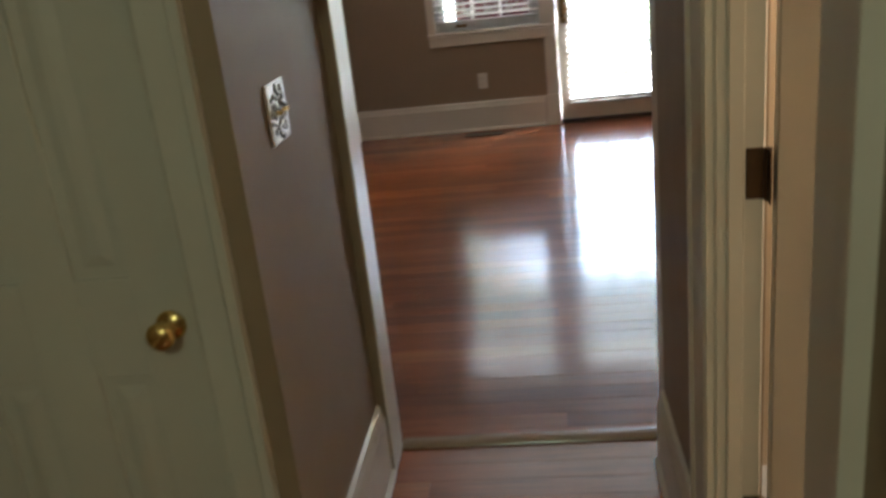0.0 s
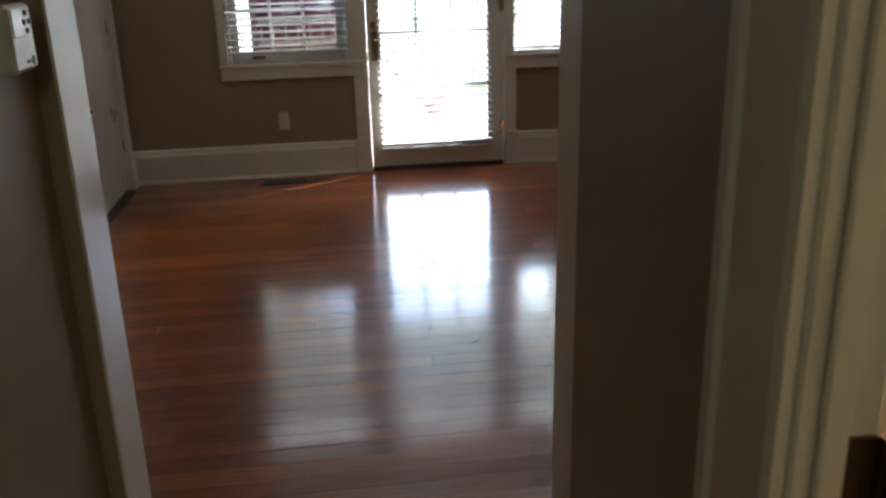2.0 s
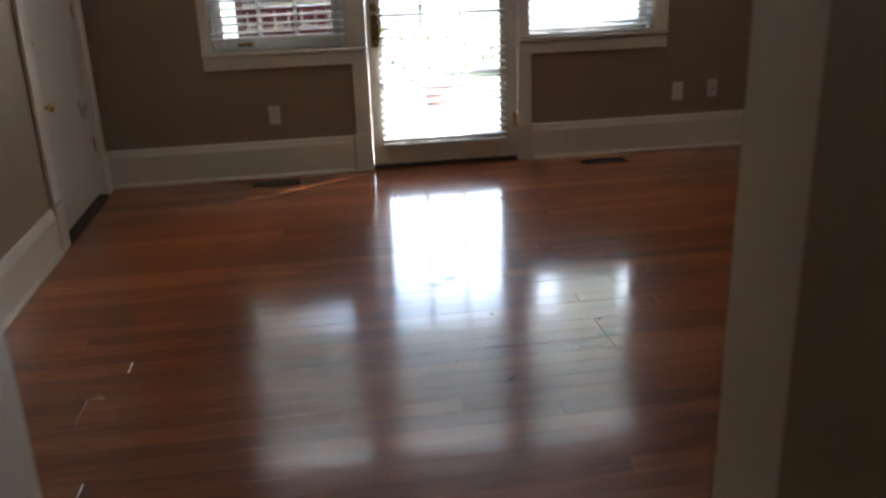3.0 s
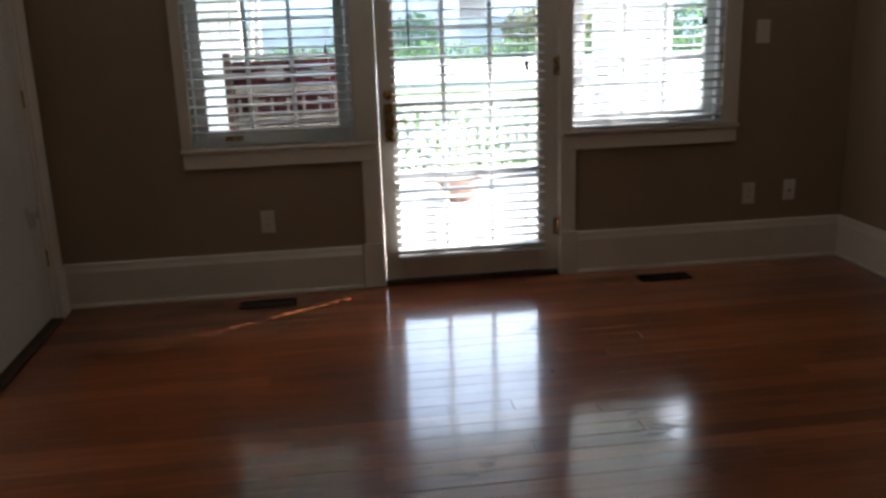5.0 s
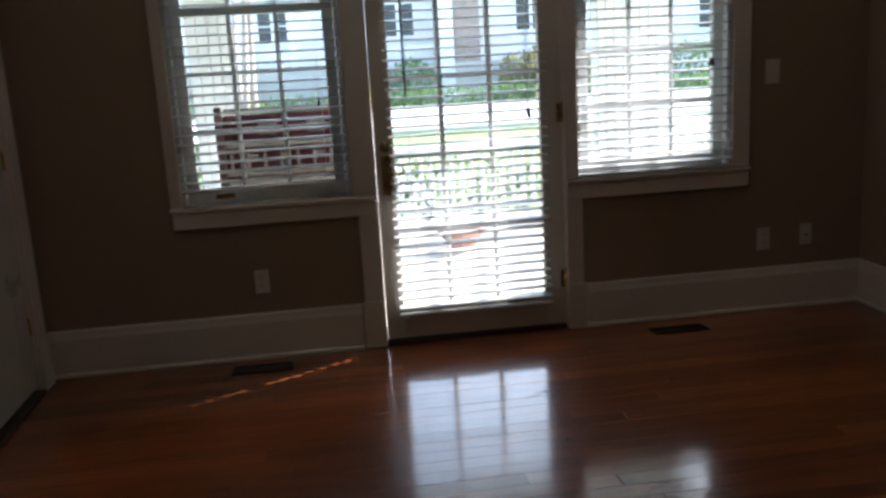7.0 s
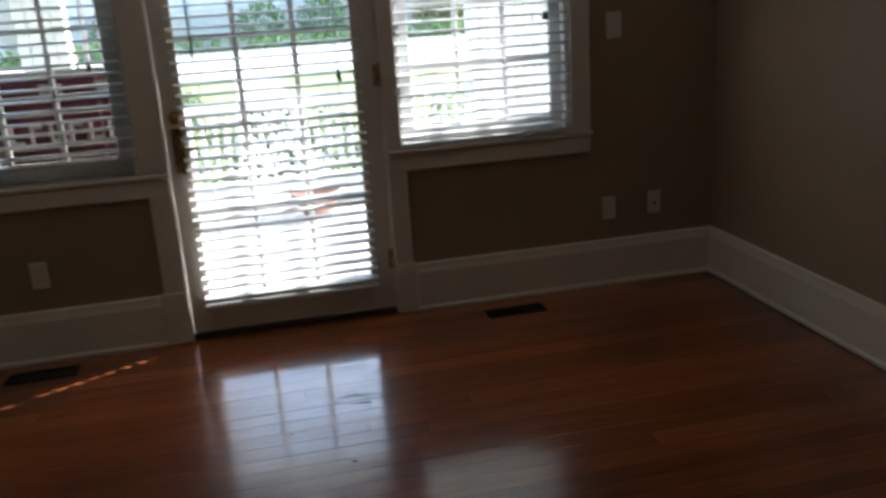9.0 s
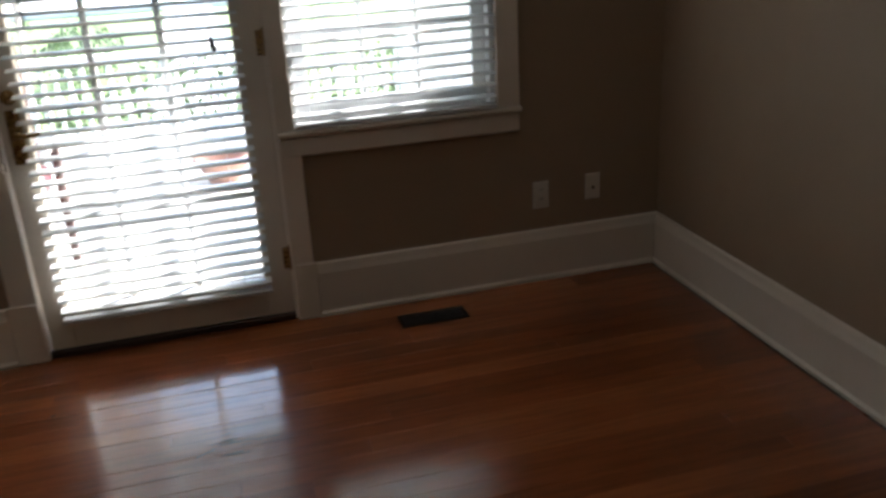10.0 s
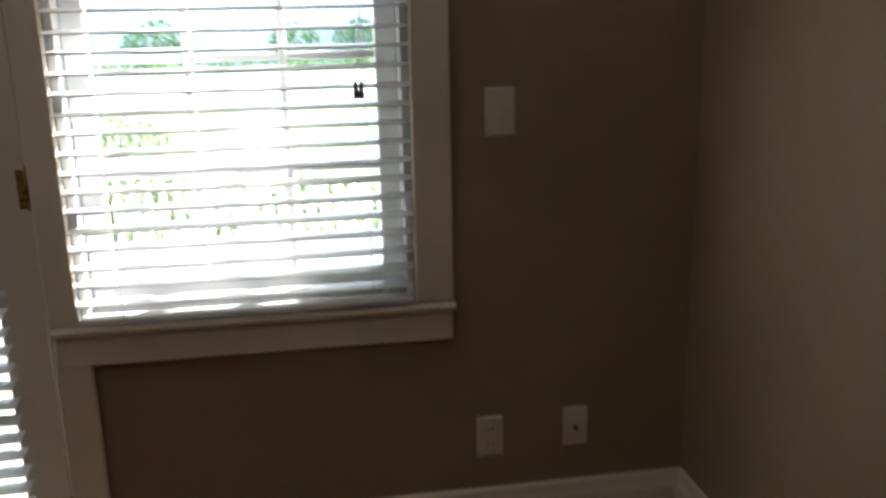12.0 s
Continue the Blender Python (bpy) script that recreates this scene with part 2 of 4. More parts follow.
def lathe(bm, profile, centre, axis, n=20):
    """A turned shape: profile of (radius, distance along axis)."""
    q = Matrix.Translation(centre) @ Vector(axis).to_track_quat("Z", "Y").to_matrix().to_4x4()
    rings = [[bm.verts.new(q @ Vector((r * math.cos(2 * math.pi * i / n), r * math.sin(2 * math.pi * i / n), h))) for i in range(n)] for r, h in profile]
    for a, b in zip(rings, rings[1:]):
        for i in range(n):
            bm.faces.new((a[i], a[(i + 1) % n], b[(i + 1) % n], b[i]))
    bm.faces.new(rings[0][::-1])
    bm.faces.new(rings[-1])
    return bm


def extrude_profile(bm, pts, path_from, path_to, side, up=(0, 0, 1)):
    """A moulding: 2D points (out, height) swept straight from one place to another; side is the direction of out."""
    a, b, s, u = Vector(path_from), Vector(path_to), Vector(side), Vector(up)
    r1 = [bm.verts.new(a + s * p + u * h) for p, h in pts]
    r2 = [bm.verts.new(b + s * p + u * h) for p, h in pts]
    n = len(pts)
    for i in range(n):
        bm.faces.new((r1[i], r1[(i + 1) % n], r2[(i + 1) % n], r2[i]))
    bm.faces.new(r1[::-1])
    bm.faces.new(r2)
    bmesh.ops.recalc_face_normals(bm, faces=bm.faces)
    return bm


def part(name, bm, material, parent=None, label="", smooth=False):
    """Links a bmesh as one mesh object, under its thing or part."""
    me = bpy.data.meshes.new(name)
    bm.normal_update()
    bm.to_mesh(me)
    bm.free()
    me.materials.append(material)
    if smooth:
        for p in me.polygons:
            p.use_smooth = True
    ob = new(name, me)
    if parent is not None:
        ob.parent = parent
    if label:
        ob["label"] = label
    return ob


def shared(name, mesh, parent, m):
    ob = new(name, mesh)
    ob.parent = parent
    ob.matrix_basis = m
    return ob


def B():
    return bmesh.new()


def thing(name, label, category, loc=(0, 0, 0), group="", kind=""):
    e = new(name)
    e.location = loc
    e.empty_display_size = 0.1
    return tagged(e, label, category, group, kind)


def structure(name, boxes, material, label, category, bevel=0.0):
    bm = B()
    for lo, hi in boxes:
        box(bm, lo, hi, bevel)
    return tagged(part(name, bm, material), label, category, kind="structure")


# ---- plan ----
XL, XR = -1.65, 2.57          # side walls of the room
YB, CEIL_Z = -4.62, 2.75      # back wall of the room, ceiling
HL, HR = -0.705, 0.092        # hall walls
HY0, HY1 = -9.2, -4.76        # hall, from its far end to the room's back wall
WT = 0.16                     # outer wall
SILL, HEAD = 0.785, 2.20
W1, W2, D1 = (-0.945, -0.138), (1.006, 1.822), (-0.012, 0.928)

# ---- walls, ceilings ----
structure("wall_far", [
    ((XL - 1.0, 0, -0.04), (W1[0] - 0.01, WT, CEIL_Z)), ((W1[1] + 0.01, 0, -0.04), (D1[0] - 0.03, WT, CEIL_Z)),
    ((D1[1] + 0.03, 0, -0.04), (W2[0] - 0.01, WT, CEIL_Z)), ((W2[1] + 0.01, 0, -0.04), (XR + 0.12, WT, CEIL_Z)),
    ((W1[0] - 0.01, 0, -0.04), (W1[1] + 0.01, WT, SILL - 0.03)), ((W2[0] - 0.01, 0, -0.04), (W2[1] + 0.01, WT, SILL - 0.03)),
    ((W1[0] - 0.01, 0, HEAD), (W1[1] + 0.01, WT, CEIL_Z)), ((W2[0] - 0.01, 0, HEAD), (W2[1] + 0.01, WT, CEIL_Z)),
    ((D1[0] - 0.03, 0, HEAD + 0.02), (D1[1] + 0.03, WT, CEIL_Z))], WALL, "taupe painted plaster wall around windows and porch door", "wall")
DY = (-1.11, -0.20)           # door in the room's side wall
structure("wall_left", [((XL - 0.12, YB - 0.14, -0.04), (XL, DY[0] - 0.03, CEIL_Z)), ((XL - 0.12, DY[1] + 0.03, -0.04), (XL, 0, CEIL_Z)),
                        ((XL - 0.12, DY[0] - 0.03, 2.06), (XL, DY[1] + 0.03, CEIL_Z))], WALL, "taupe painted plaster side wall with a door", "wall")
structure("wall_right", [((XR, YB - 0.14, -0.04), (XR + 0.12, 0, CEIL_Z))], WALL, "plain taupe painted plaster side wall", "wall")
OPL, OPR = -0.680, 0.111      # cased opening between hall and room
structure("wall_back", [((XL, YB - 0.14, -0.04), (OPL, YB, CEIL_Z)), ((OPR, YB - 0.14, -0.04), (XR, YB, CEIL_Z)),
                        ((OPL, YB - 0.14, 2.12), (OPR, YB, CEIL_Z))], WALL, "taupe plaster wall with a cased opening to the hall", "wall")
FY, LD = -5.49, (-1.393, -0.840)   # wall facing down the hall and the closed door in it
structure("wall_hall_left", [((LD[1] + 0.022, FY, -0.04), (HL, HY1, CEIL_Z))], WALL, "taupe painted hall wall with a switch plate", "wall")
structure("wall_hall_door", [((XL, FY, -0.04), (LD[0] - 0.02, FY + 0.12, CEIL_Z)), ((LD[0] - 0.02, FY, 2.06), (LD[1] + 0.022, FY + 0.12, CEIL_Z)), ((LD[1] + 0.0205, FY + 0.002, -0.04), (LD[1] + 0.022, FY + 0.12, 2.06))],
          WALL, "taupe painted wall around the closed hall door", "wall")
structure("wall_hall_side", [((XL - 0.12, HY0 - 0.12, -0.04), (XL, YB - 0.14, CEIL_Z))], WALL, "taupe painted side wall of the wider hall", "wall")
RD = (-6.015, -5.45)           # washroom doorway in the hall
structure("wall_hall_right", [((HR, HY0, -0.04), (HR + 0.09, RD[0] - 0.02, CEIL_Z)), ((HR, RD[1] + 0.02, -0.04), (HR + 0.09, HY1, CEIL_Z)),
                              ((HR, RD[0] - 0.02, 2.06), (HR + 0.09, RD[1] + 0.02, CEIL_Z))], WALL, "taupe painted hall wall with a washroom doorway", "wall")
structure("wall_hall_end", [((XL, HY0 - 0.12, -0.04), (HR + 0.10, HY0, CEIL_Z))], WALL, "taupe painted wall closing the hall", "wall")
WX = 2.1
structure("wall_washroom", [((HR + 0.10, HY1 - 0.02, -0.04), (WX, HY1, CEIL_Z)), ((HR + 0.10, -7.4, -0.04), (WX, -7.28, CEIL_Z)), ((WX, -7.4, -0.04), (WX + 0.1, HY1, CEIL_Z))],
          WASH, "warm cream painted washroom wall", "wall")
# unseen walls added behind the side door so no outdoor light leaks under it
structure("wall_light_stop", [((XL - 1.0, -1.4, -0.04), (XL - 0.9, 0, CEIL_Z)), ((XL - 0.9, -1.4, -0.04), (XL - 0.12, -1.3, CEIL_Z))], WALL, "unseen plain wall added behind the side door to keep outdoor light out", "wall")
structure("ceiling", [((XL - 1.0, YB - 0.14, CEIL_Z), (XR + 0.12, WT, CEIL_Z + 0.12))], CEIL, "flat off-white plaster ceiling of the room", "ceiling")
structure("ceiling_hall", [((XL - 0.12, HY0 - 0.12, CEIL_Z), (HR + 0.10, YB - 0.14, CEIL_Z + 0.12)), ((HR + 0.10, -7.4, CEIL_Z), (WX + 0.1, YB - 0.14, CEIL_Z + 0.12))],
          CEIL, "flat off-white plaster ceiling of hall and washroom", "ceiling")
roof = structure("roof", [((XL - 1.1, HY0 - 0.2, CEIL_Z + 0.12), (XR + 0.2, WT + 0.05, CEIL_Z + 0.3))], GUTTER, "grey shingled roof slab of the house", "roof")


# ---- baseboards and casings ----
BASE = [(0.0, 0.0), (0.030, 0.0), (0.030, 0.012), (0.020, 0.022), (0.020, 0.185), (0.013, 0.205), (0.010, 0.225), (0.0, 0.232)]


def baseboard(a, b, side):
    bm = extrude_profile(B(), BASE, (*a, 0.001), (*b, 0.001), side)
    return tagged(part("baseboard", bm, TRIM), "tall white painted baseboard with a moulded cap", "baseboard", kind="structure")


baseboard((XL, 0), (-0.133, 0), (0, -1, 0))
baseboard((1.022, 0), (XR, 0), (0, -1, 0))
baseboard((XR, 0), (XR, YB), (-1, 0, 0))
baseboard((XL, DY[0] - 0.135), (XL, YB), (1, 0, 0))
baseboard((XL, YB), (OPL - 0.1, YB), (0, 1, 0))
baseboard((OPR + 0.1, YB), (XR, YB), (0, 1, 0))
baseboard((HL, FY - 0.002), (HL, HY1), (1, 0, 0))
baseboard((LD[1] + 0.094, FY), (HL + 0.030, FY), (0, -1, 0))
baseboard((XL, FY), (LD[0] - 0.094, FY), (0, -1, 0))
baseboard((XL, HY0), (XL, FY), (1, 0, 0))
baseboard((HR, RD[1] + 0.14), (HR, HY1 + 0.008), (-1, 0, 0))
baseboard((HR, HY0), (HR, RD[0] - 0.14), (-1, 0, 0))


def trim(name, boxes, label, material=None, bevel=0.004):
    bm = B()
    for lo, hi in boxes:
        box(bm, lo, hi, bevel)
    return tagged(part(name, bm, material or TRIM), label, "trim", kind="structure")


# lining of the cased opening, proud of the hall walls
trim("trim_opening", [((OPL - 0.002, YB - 0.138, 0.002), (OPL + 0.004, YB + 0.006, 2.12)), ((OPR - 0.014, YB - 0.138, 0.002), (OPR + 0.002, YB + 0.006, 2.12)),
                      ((OPL - 0.002, YB - 0.138, 2.104), (OPR + 0.002, YB + 0.006, 2.122))], "white painted lining of the opening to the room", None, 0.0015)
trim("trim_opening_room", [((OPL - 0.10, YB, 0.002), (OPL, YB + 0.02, 2.12)), ((OPR, YB, 0.002), (OPR + 0.10, YB + 0.02, 2.12)), ((OPL - 0.1, YB, 2.122), (OPR + 0.1, YB + 0.02, 2.23))],
     "white flat casing round the opening")
# threshold strip in the opening
bm = extrude_profile(B(), [(-0.03, 0), (0.03, 0), (0.026, 0.006), (0.010, 0.011), (-0.010, 0.011), (-0.026, 0.006)], (OPL + 0.004, YB + 0.02, 0.002), (OPR - 0.014, YB + 0.02, 0.002), (0, 1, 0))
tagged(part("threshold", bm, THRESH), "shiny worn wooden threshold strip on the floor", "threshold", kind="structure")


def casing_far(name, x0, x1, z0, z1):
    return trim(name, [((x0, -0.022, z0), (x1, 0, z1))], "flat white painted casing board")


# casings, stools and aprons of the far wall
casing_far("trim_window_side", -1.003, W1[0], SILL, HEAD + 0.1)
casing_far("trim_window_post", W1[1], D1[0] - 0.004, SILL, HEAD + 0.1)
casing_far("trim_door_side", -0.115, D1[0] - 0.004, 0.002, SILL - 0.035)
casing_far("trim_window_post", D1[1] + 0.006, W2[0], SILL, HEAD + 0.1)
casing_far("trim_door_side", D1[1] + 0.006, 1.022, 0.002, SILL - 0.035)
casing_far("trim_window_side", W2[1], 1.918, SILL, HEAD + 0.1)
casing_far("trim_header", -1.003, 1.918, HEAD + 0.1, HEAD + 0.23)
trim("plinth", [((-0.130, -0.030, 0.002), (D1[0] - 0.006, -0.022, 0.245))], "white plinth block at the foot of the casing")
trim("plinth", [((D1[1] + 0.008, -0.030, 0.002), (1.034, -0.022, 0.245))], "white plinth block at the foot of the casing")


def stool_apron(name, x0, x1, open_left):
    bm = B()
    prof = [(-0.155, 0), (0.030, 0), (0.036, 0.006), (0.037, 0.014), (0.031, 0.022), (-0.155, 0.024)]
    extrude_profile(bm, prof, (x0 + (0.004 if open_left else -0.004), 0, SILL - 0.024), (x1 + (0.004 if open_left else -0.004), 0, SILL - 0.024), (0, -1, 0))
    st = tagged(part(name, bm, TRIM), "white painted window stool with a rounded nose", "window sill", kind="structure")
    bm = B()
    box(bm, (x0 + 0.002, -0.024, SILL - 0.105), (x1 - 0.002, 0, SILL - 0.026), 0.006)
    part("apron", bm, TRIM, st)
    return st


stool_apron("window_sill_1", -1.003, D1[0] - 0.008, False)
stool_apron("window_sill_2", D1[1] + 0.010, 1.918, True)
# door frame set into the wall
trim("door_frame", [((D1[0] - 0.029, 0.001, 0), (D1[0] - 0.0018, WT, HEAD + 0.02)), ((D1[1] - 0.0012, 0.001, 0), (D1[1] + 0.029, WT, HEAD + 0.02)),
                    ((D1[0] - 0.0018, 0.001, HEAD), (D1[1] - 0.0012, WT, HEAD + 0.02))], "white painted frame of the porch door")
trim("door_sill", [((D1[0] - 0.006, -0.012, 0.001), (D1[1] - 0.001, WT + 0.03, 0.0295))], "dark stained wooden door sill", DARKSILL)


# ---- windows ----
def sash_window(name, x0, x1, label):
    w = thing(name, label, "window", kind="structure")
    y0, y1 = 0.045, 0.085
    fr = B()
    for lo, hi in (((x0, 0.001, SILL), (x0 + 0.022, WT, HEAD)), ((x1 - 0.022, 0.001, SILL), (x1, WT, HEAD)), ((x0 + 0.022, 0.001, HEAD - 0.022), (x1 - 0.022, WT, HEAD)),
                   ((x0 + 0.022, 0.10, SILL + 0.001), (x1 - 0.022, WT, SILL + 0.02))):
        box(fr, lo, hi, 0.003)
    part("window_frame", fr, SASH, w)
    st = 0.052
    pitch = (1.404 - SILL - 0.077) / 2
    mid = 1.404 + pitch + 0.016
    for k, (za, zb, ya, yb, low) in enumerate(((SILL + 0.002, mid + 0.02, y0, y1, True), (mid - 0.02, HEAD - 0.024, y1 + 0.004, y1 + 0.04, False))):
        bot = 0.075 if low else 0.04
        top = 0.036
        s = B()
        xa, xb = x0 + 0.024, x1 - 0.024
        box(s, (xa, ya, za), (xa + st, yb, zb), 0.003)
        box(s, (xb - st, ya, za), (xb, yb, zb), 0.003)
        box(s, (xa + st, ya + 0.001, za), (xb - st, yb - 0.001, za + bot), 0.003)
        box(s, (xa + st, ya + 0.001, zb - top), (xb - st, yb - 0.001, zb), 0.003)
        sash = part("sash", s, SASH, w)
        gx0, gx1, gz0, gz1 = xa + st, xb - st, za + bot, zb - top
        cols, rows = 3, 3 if low else 2
        for i in range(1, cols):
            mx = gx0 + (gx1 - gx0) * i / cols
            mb = B()
            box(mb, (mx - 0.010, ya + 0.004, gz0), (mx + 0.010, yb - 0.004, gz1), 0.004)
            part("muntin", mb, SASH, sash)
        for j in range(1, rows):
            mz = gz0 + (gz1 - gz0) * j / rows
            for i in range(cols):
                a = gx0 + (gx1 - gx0) * i / cols + (0.0105 if i else 0)
                b = gx0 + (gx1 - gx0) * (i + 1) / cols - (0.0105 if i < cols - 1 else 0)
                mb = B()
                box(mb, (a, ya + 0.006, mz - 0.010), (b, yb - 0.006, mz + 0.010), 0.004)
                part("muntin", mb, SASH, sash)
        for i in range(cols):
            for j in range(rows):
                a, b = gx0 + (gx1 - gx0) * i / cols, gx0 + (gx1 - gx0) * (i + 1) / cols
                c, d = gz0 + (gz1 - gz0) * j / rows, gz0 + (gz1 - gz0) * (j + 1) / rows
                g = B()
                ym = (ya + yb) / 2
                box(g, (a, ym - 0.0015, c), (b, ym + 0.0015, d))
                part("pane", g, GLASS, sash).visible_shadow = False
    return w


win1 = sash_window("window_1", *W1, "white double-hung window with small panes behind a blind")
win2 = sash_window("window_2", *W2, "white double-hung window with small panes behind a blind")
lift = B()
box(lift, (-0.790, 0.040, SILL + 0.030), (-0.700, 0.045, SILL + 0.050), 0.002)
rod(lift, (-0.785, 0.043, SILL + 0.036), (-0.785, 0.022, SILL + 0.032), 0.004)
rod(lift, (-0.705, 0.043, SILL + 0.036), (-0.705, 0.022, SILL + 0.032), 0.004)
rod(lift, (-0.790, 0.022, SILL + 0.032), (-0.700, 0.022, SILL + 0.032), 0.0045)
part("sash_lift", lift, AGED, win1, "small aged brass sash lift handle", True)


# ---- blinds ----
def slat_mesh(width):
    """One gently crowned slat, 50 mm deep, lying level."""
    bm = B()
    prof = [(-0.025, 0.0), (-0.013, 0.0018), (0.0, 0.0025), (0.013, 0.0018), (0.025, 0.0), (0.025, -0.0026), (0.013, -0.0010), (0.0, -0.0004), (-0.013, -0.0010), (-0.025, -0.0026)]
    extrude_profile(bm, prof, (-width / 2, 0, 0), (width / 2, 0, 0), (0, 1, 0))
    me = bpy.data.meshes.new("slat")
    bm.to_mesh(me)
    bm.free()
    me.materials.append(SLAT)
    return me


PITCH = 0.0452


def blind(x0, x1, y, z0, z1, label, wand_x=None, tassels=(), tilt=-9.0, ladders=(0.13, 0.87)):
    b = thing("venetian_blind", label, "blind", group="venetian blinds")
    xm, w = (x0 + x1) / 2, x1 - x0
    hb = B()
    box(hb, (x0, y - 0.028, z1 - 0.05), (x1, y + 0.028, z1), 0.003)
    part("headrail", hb, SLAT, b)
    br = B()
    box(br, (x0, y - 0.026, z0), (x1, y + 0.026, z0 + 0.017), 0.004)
    part("bottom_rail", br, SLAT, b)
    me = slat_mesh(w)
    z, i = z0 + 0.017 + PITCH * 0.72, 0
    rnd = random.Random(round(x0 * 1000))
    while z < z1 - 0.055:
        shared("slat", me, b, pose(xm + rnd.uniform(-0.002, 0.002), y, z + rnd.uniform(-0.001, 0.001), -tilt + rnd.uniform(-1.2, 1.2), rnd.uniform(-0.12, 0.12), 0))
        z += PITCH
    for f in ladders:
        lx = x0 + w * f
        for dy in (-0.0275, 0.0275):
            c = B()
            rod(c, (lx, y + dy, z0 + 0.01), (lx, y + dy, z1 - 0.05), 0.0010, n=6)
            part("ladder_cord", c, CORD, b)
    if wand_x is not None:
        c = B()
        rod(c, (wand_x[0], y - 0.034, wand_x[1]), (wand_x[0] - 0.004, y - 0.032, z1 - 0.03), 0.0045, n=8)
        part("tilt_wand", c, DARKPL, b, "dark tilt wand", True)
    for tx, tz in tassels:
        c = B()
        rod(c, (tx, y - 0.034, tz), (tx, y - 0.032, z1 - 0.03), 0.0011, n=6)
        cord = part("lift_cord", c, CORD, b)
        c = B()
        lathe(c, [(0.002, 0.012), (0.004, 0.010), (0.005, -0.002), (0.0085, -0.022), (0.0075, -0.028), (0.003, -0.030)], (tx, y - 0.034, tz), (0, 0, 1), 12)
        part("tassel", c, DARKPL, cord, "dark wooden cord tassel", True)
    return b


blind(W1[0] + 0.006, W1[1] - 0.008, -0.012, SILL + 0.068, HEAD - 0.024, "white slatted blind raised a little above the stool", None, [(-0.262, 1.26)])
blind(0.056, 0.846, -0.026, 0.150, 2.14, "white slatted blind mounted on the porch door", (0.150, 1.245), [(0.745, 1.155), (0.752, 1.140)])
blind(W2[0] + 0.003, W2[1] - 0.004, -0.012, SILL + 0.004, HEAD - 0.024, "white slatted blind lowered to the window stool", None, [(1.690, 1.335), (1.703, 1.335)])


# ---- porch door ----
def porch_door():
    x0, x1, z0, z1 = D1[0], D1[1] - 0.002, 0.030, HEAD - 0.005
    ya, yb = 0.004, 0.048
    d = thing("porch_door", "white fifteen-pane glazed porch door, closed, with brass hardware", "door")
    gx0, gx1, gz0, gz1 = x0 + 0.094, x1 - 0.105, 0.205, z1 - 0.11
    for nm, lo, hi in (("stile", (x0 + 0.0018, ya, z0), (gx0, yb, z1)), ("stile", (gx1, ya, z0), (x1, yb, z1)),
                       ("bottom_rail", (gx0, ya + 0.001, z0), (gx1, yb - 0.001, gz0)), ("top_rail", (gx0, ya + 0.001, gz1), (gx1, yb - 0.001, z1))):
        bm = B()
        box(bm, lo, hi, 0.003)
        part(nm, bm, TRIM, d)
    cols, rows = 3, 5
    for i in range(1, cols):
        mx = gx0 + (gx1 - gx0) * i / cols
        bm = B()
        box(bm, (mx - 0.012, ya + 0.008, gz0), (mx + 0.012, yb - 0.006, gz1), 0.005)
        part("muntin", bm, SASH, d)
    for j in range(1, rows):
        mz = gz0 + (gz1 - gz0) * j / rows
        for i in range(cols):
            a = gx0 + (gx1 - gx0) * i / cols + (0.0125 if i else 0)
            b = gx0 + (gx1 - gx0) * (i + 1) / cols - (0.0125 if i < cols - 1 else 0)
            bm = B()
            box(bm, (a, ya + 0.010, mz - 0.012), (b, yb - 0.008, mz + 0.012), 0.005)
            part("muntin", bm, SASH, d)
    for i in range(cols):
        for j in range(rows):
            a, b = gx0 + (gx1 - gx0) * i / cols, gx0 + (gx1 - gx0) * (i + 1) / cols
            c, e = gz0 + (gz1 - gz0) * j / rows, gz0 + (gz1 - gz0) * (j + 1) / rows
            bm = B()
            box(bm, (a, 0.027, c), (b, 0.030, e))
            part("pane", bm, GLASS, d).visible_shadow = False
    # handle set with a long plate, lever and deadbolt
    hx = 0.040
    bm = B()
    box(bm, (hx - 0.024, ya - 0.006, 0.770), (hx + 0.024, ya, 0.965), 0.004)
    plate = part("handle_plate", bm, AGED, d, "long aged brass handle plate")
    bm = B()
    lathe(bm, [(0.019, 0), (0.019, 0.006), (0.011, 0.010), (0.010, 0.045), (0.012, 0.052), (0.006, 0.056)], (hx, ya - 0.006, 0.885), (0, -1, 0))
    rod(bm, (hx, ya - 0.052, 0.885), (hx + 0.05, ya - 0.055, 0.878), 0.009, 0.008)
    rod(bm, (hx + 0.05, ya - 0.055, 0.878), (hx + 0.085, ya - 0.048, 0.884), 0.008, 0.006)
    part("lever", bm, AGED, plate, "aged brass lever handle", True)
    bm = B()
    lathe(bm, [(0.026, 0), (0.026, 0.008), (0.020, 0.014), (0.012, 0.016), (0.010, 0.020)], (hx, ya, 1.010), (0, -1, 0))
    box(bm, (hx - 0.006, ya - 0.036, 0.992), (hx + 0.006, ya - 0.018, 1.028), 0.003)
    part("deadbolt", bm, AGED, d, "dark brass deadbolt with thumb turn", True)
    for z in (0.270, 1.120, 1.90):
        bm = B()
        rod(bm, (x1 + 0.004, ya - 0.010, z - 0.048), (x1 + 0.004, ya - 0.010, z + 0.048), 0.007, n=10)
        rod(bm, (x1 + 0.004, ya - 0.010, z + 0.048), (x1 + 0.004, ya - 0.010, z + 0.056), 0.0045, n=10)
        box(bm, (x1 - 0.022, ya - 0.004, z - 0.046), (x1 + 0.003, ya - 0.001, z + 0.046), 0.001)
        part("hinge", bm, AGED, d, "tarnished brass hinge")
    return d


porch_door()


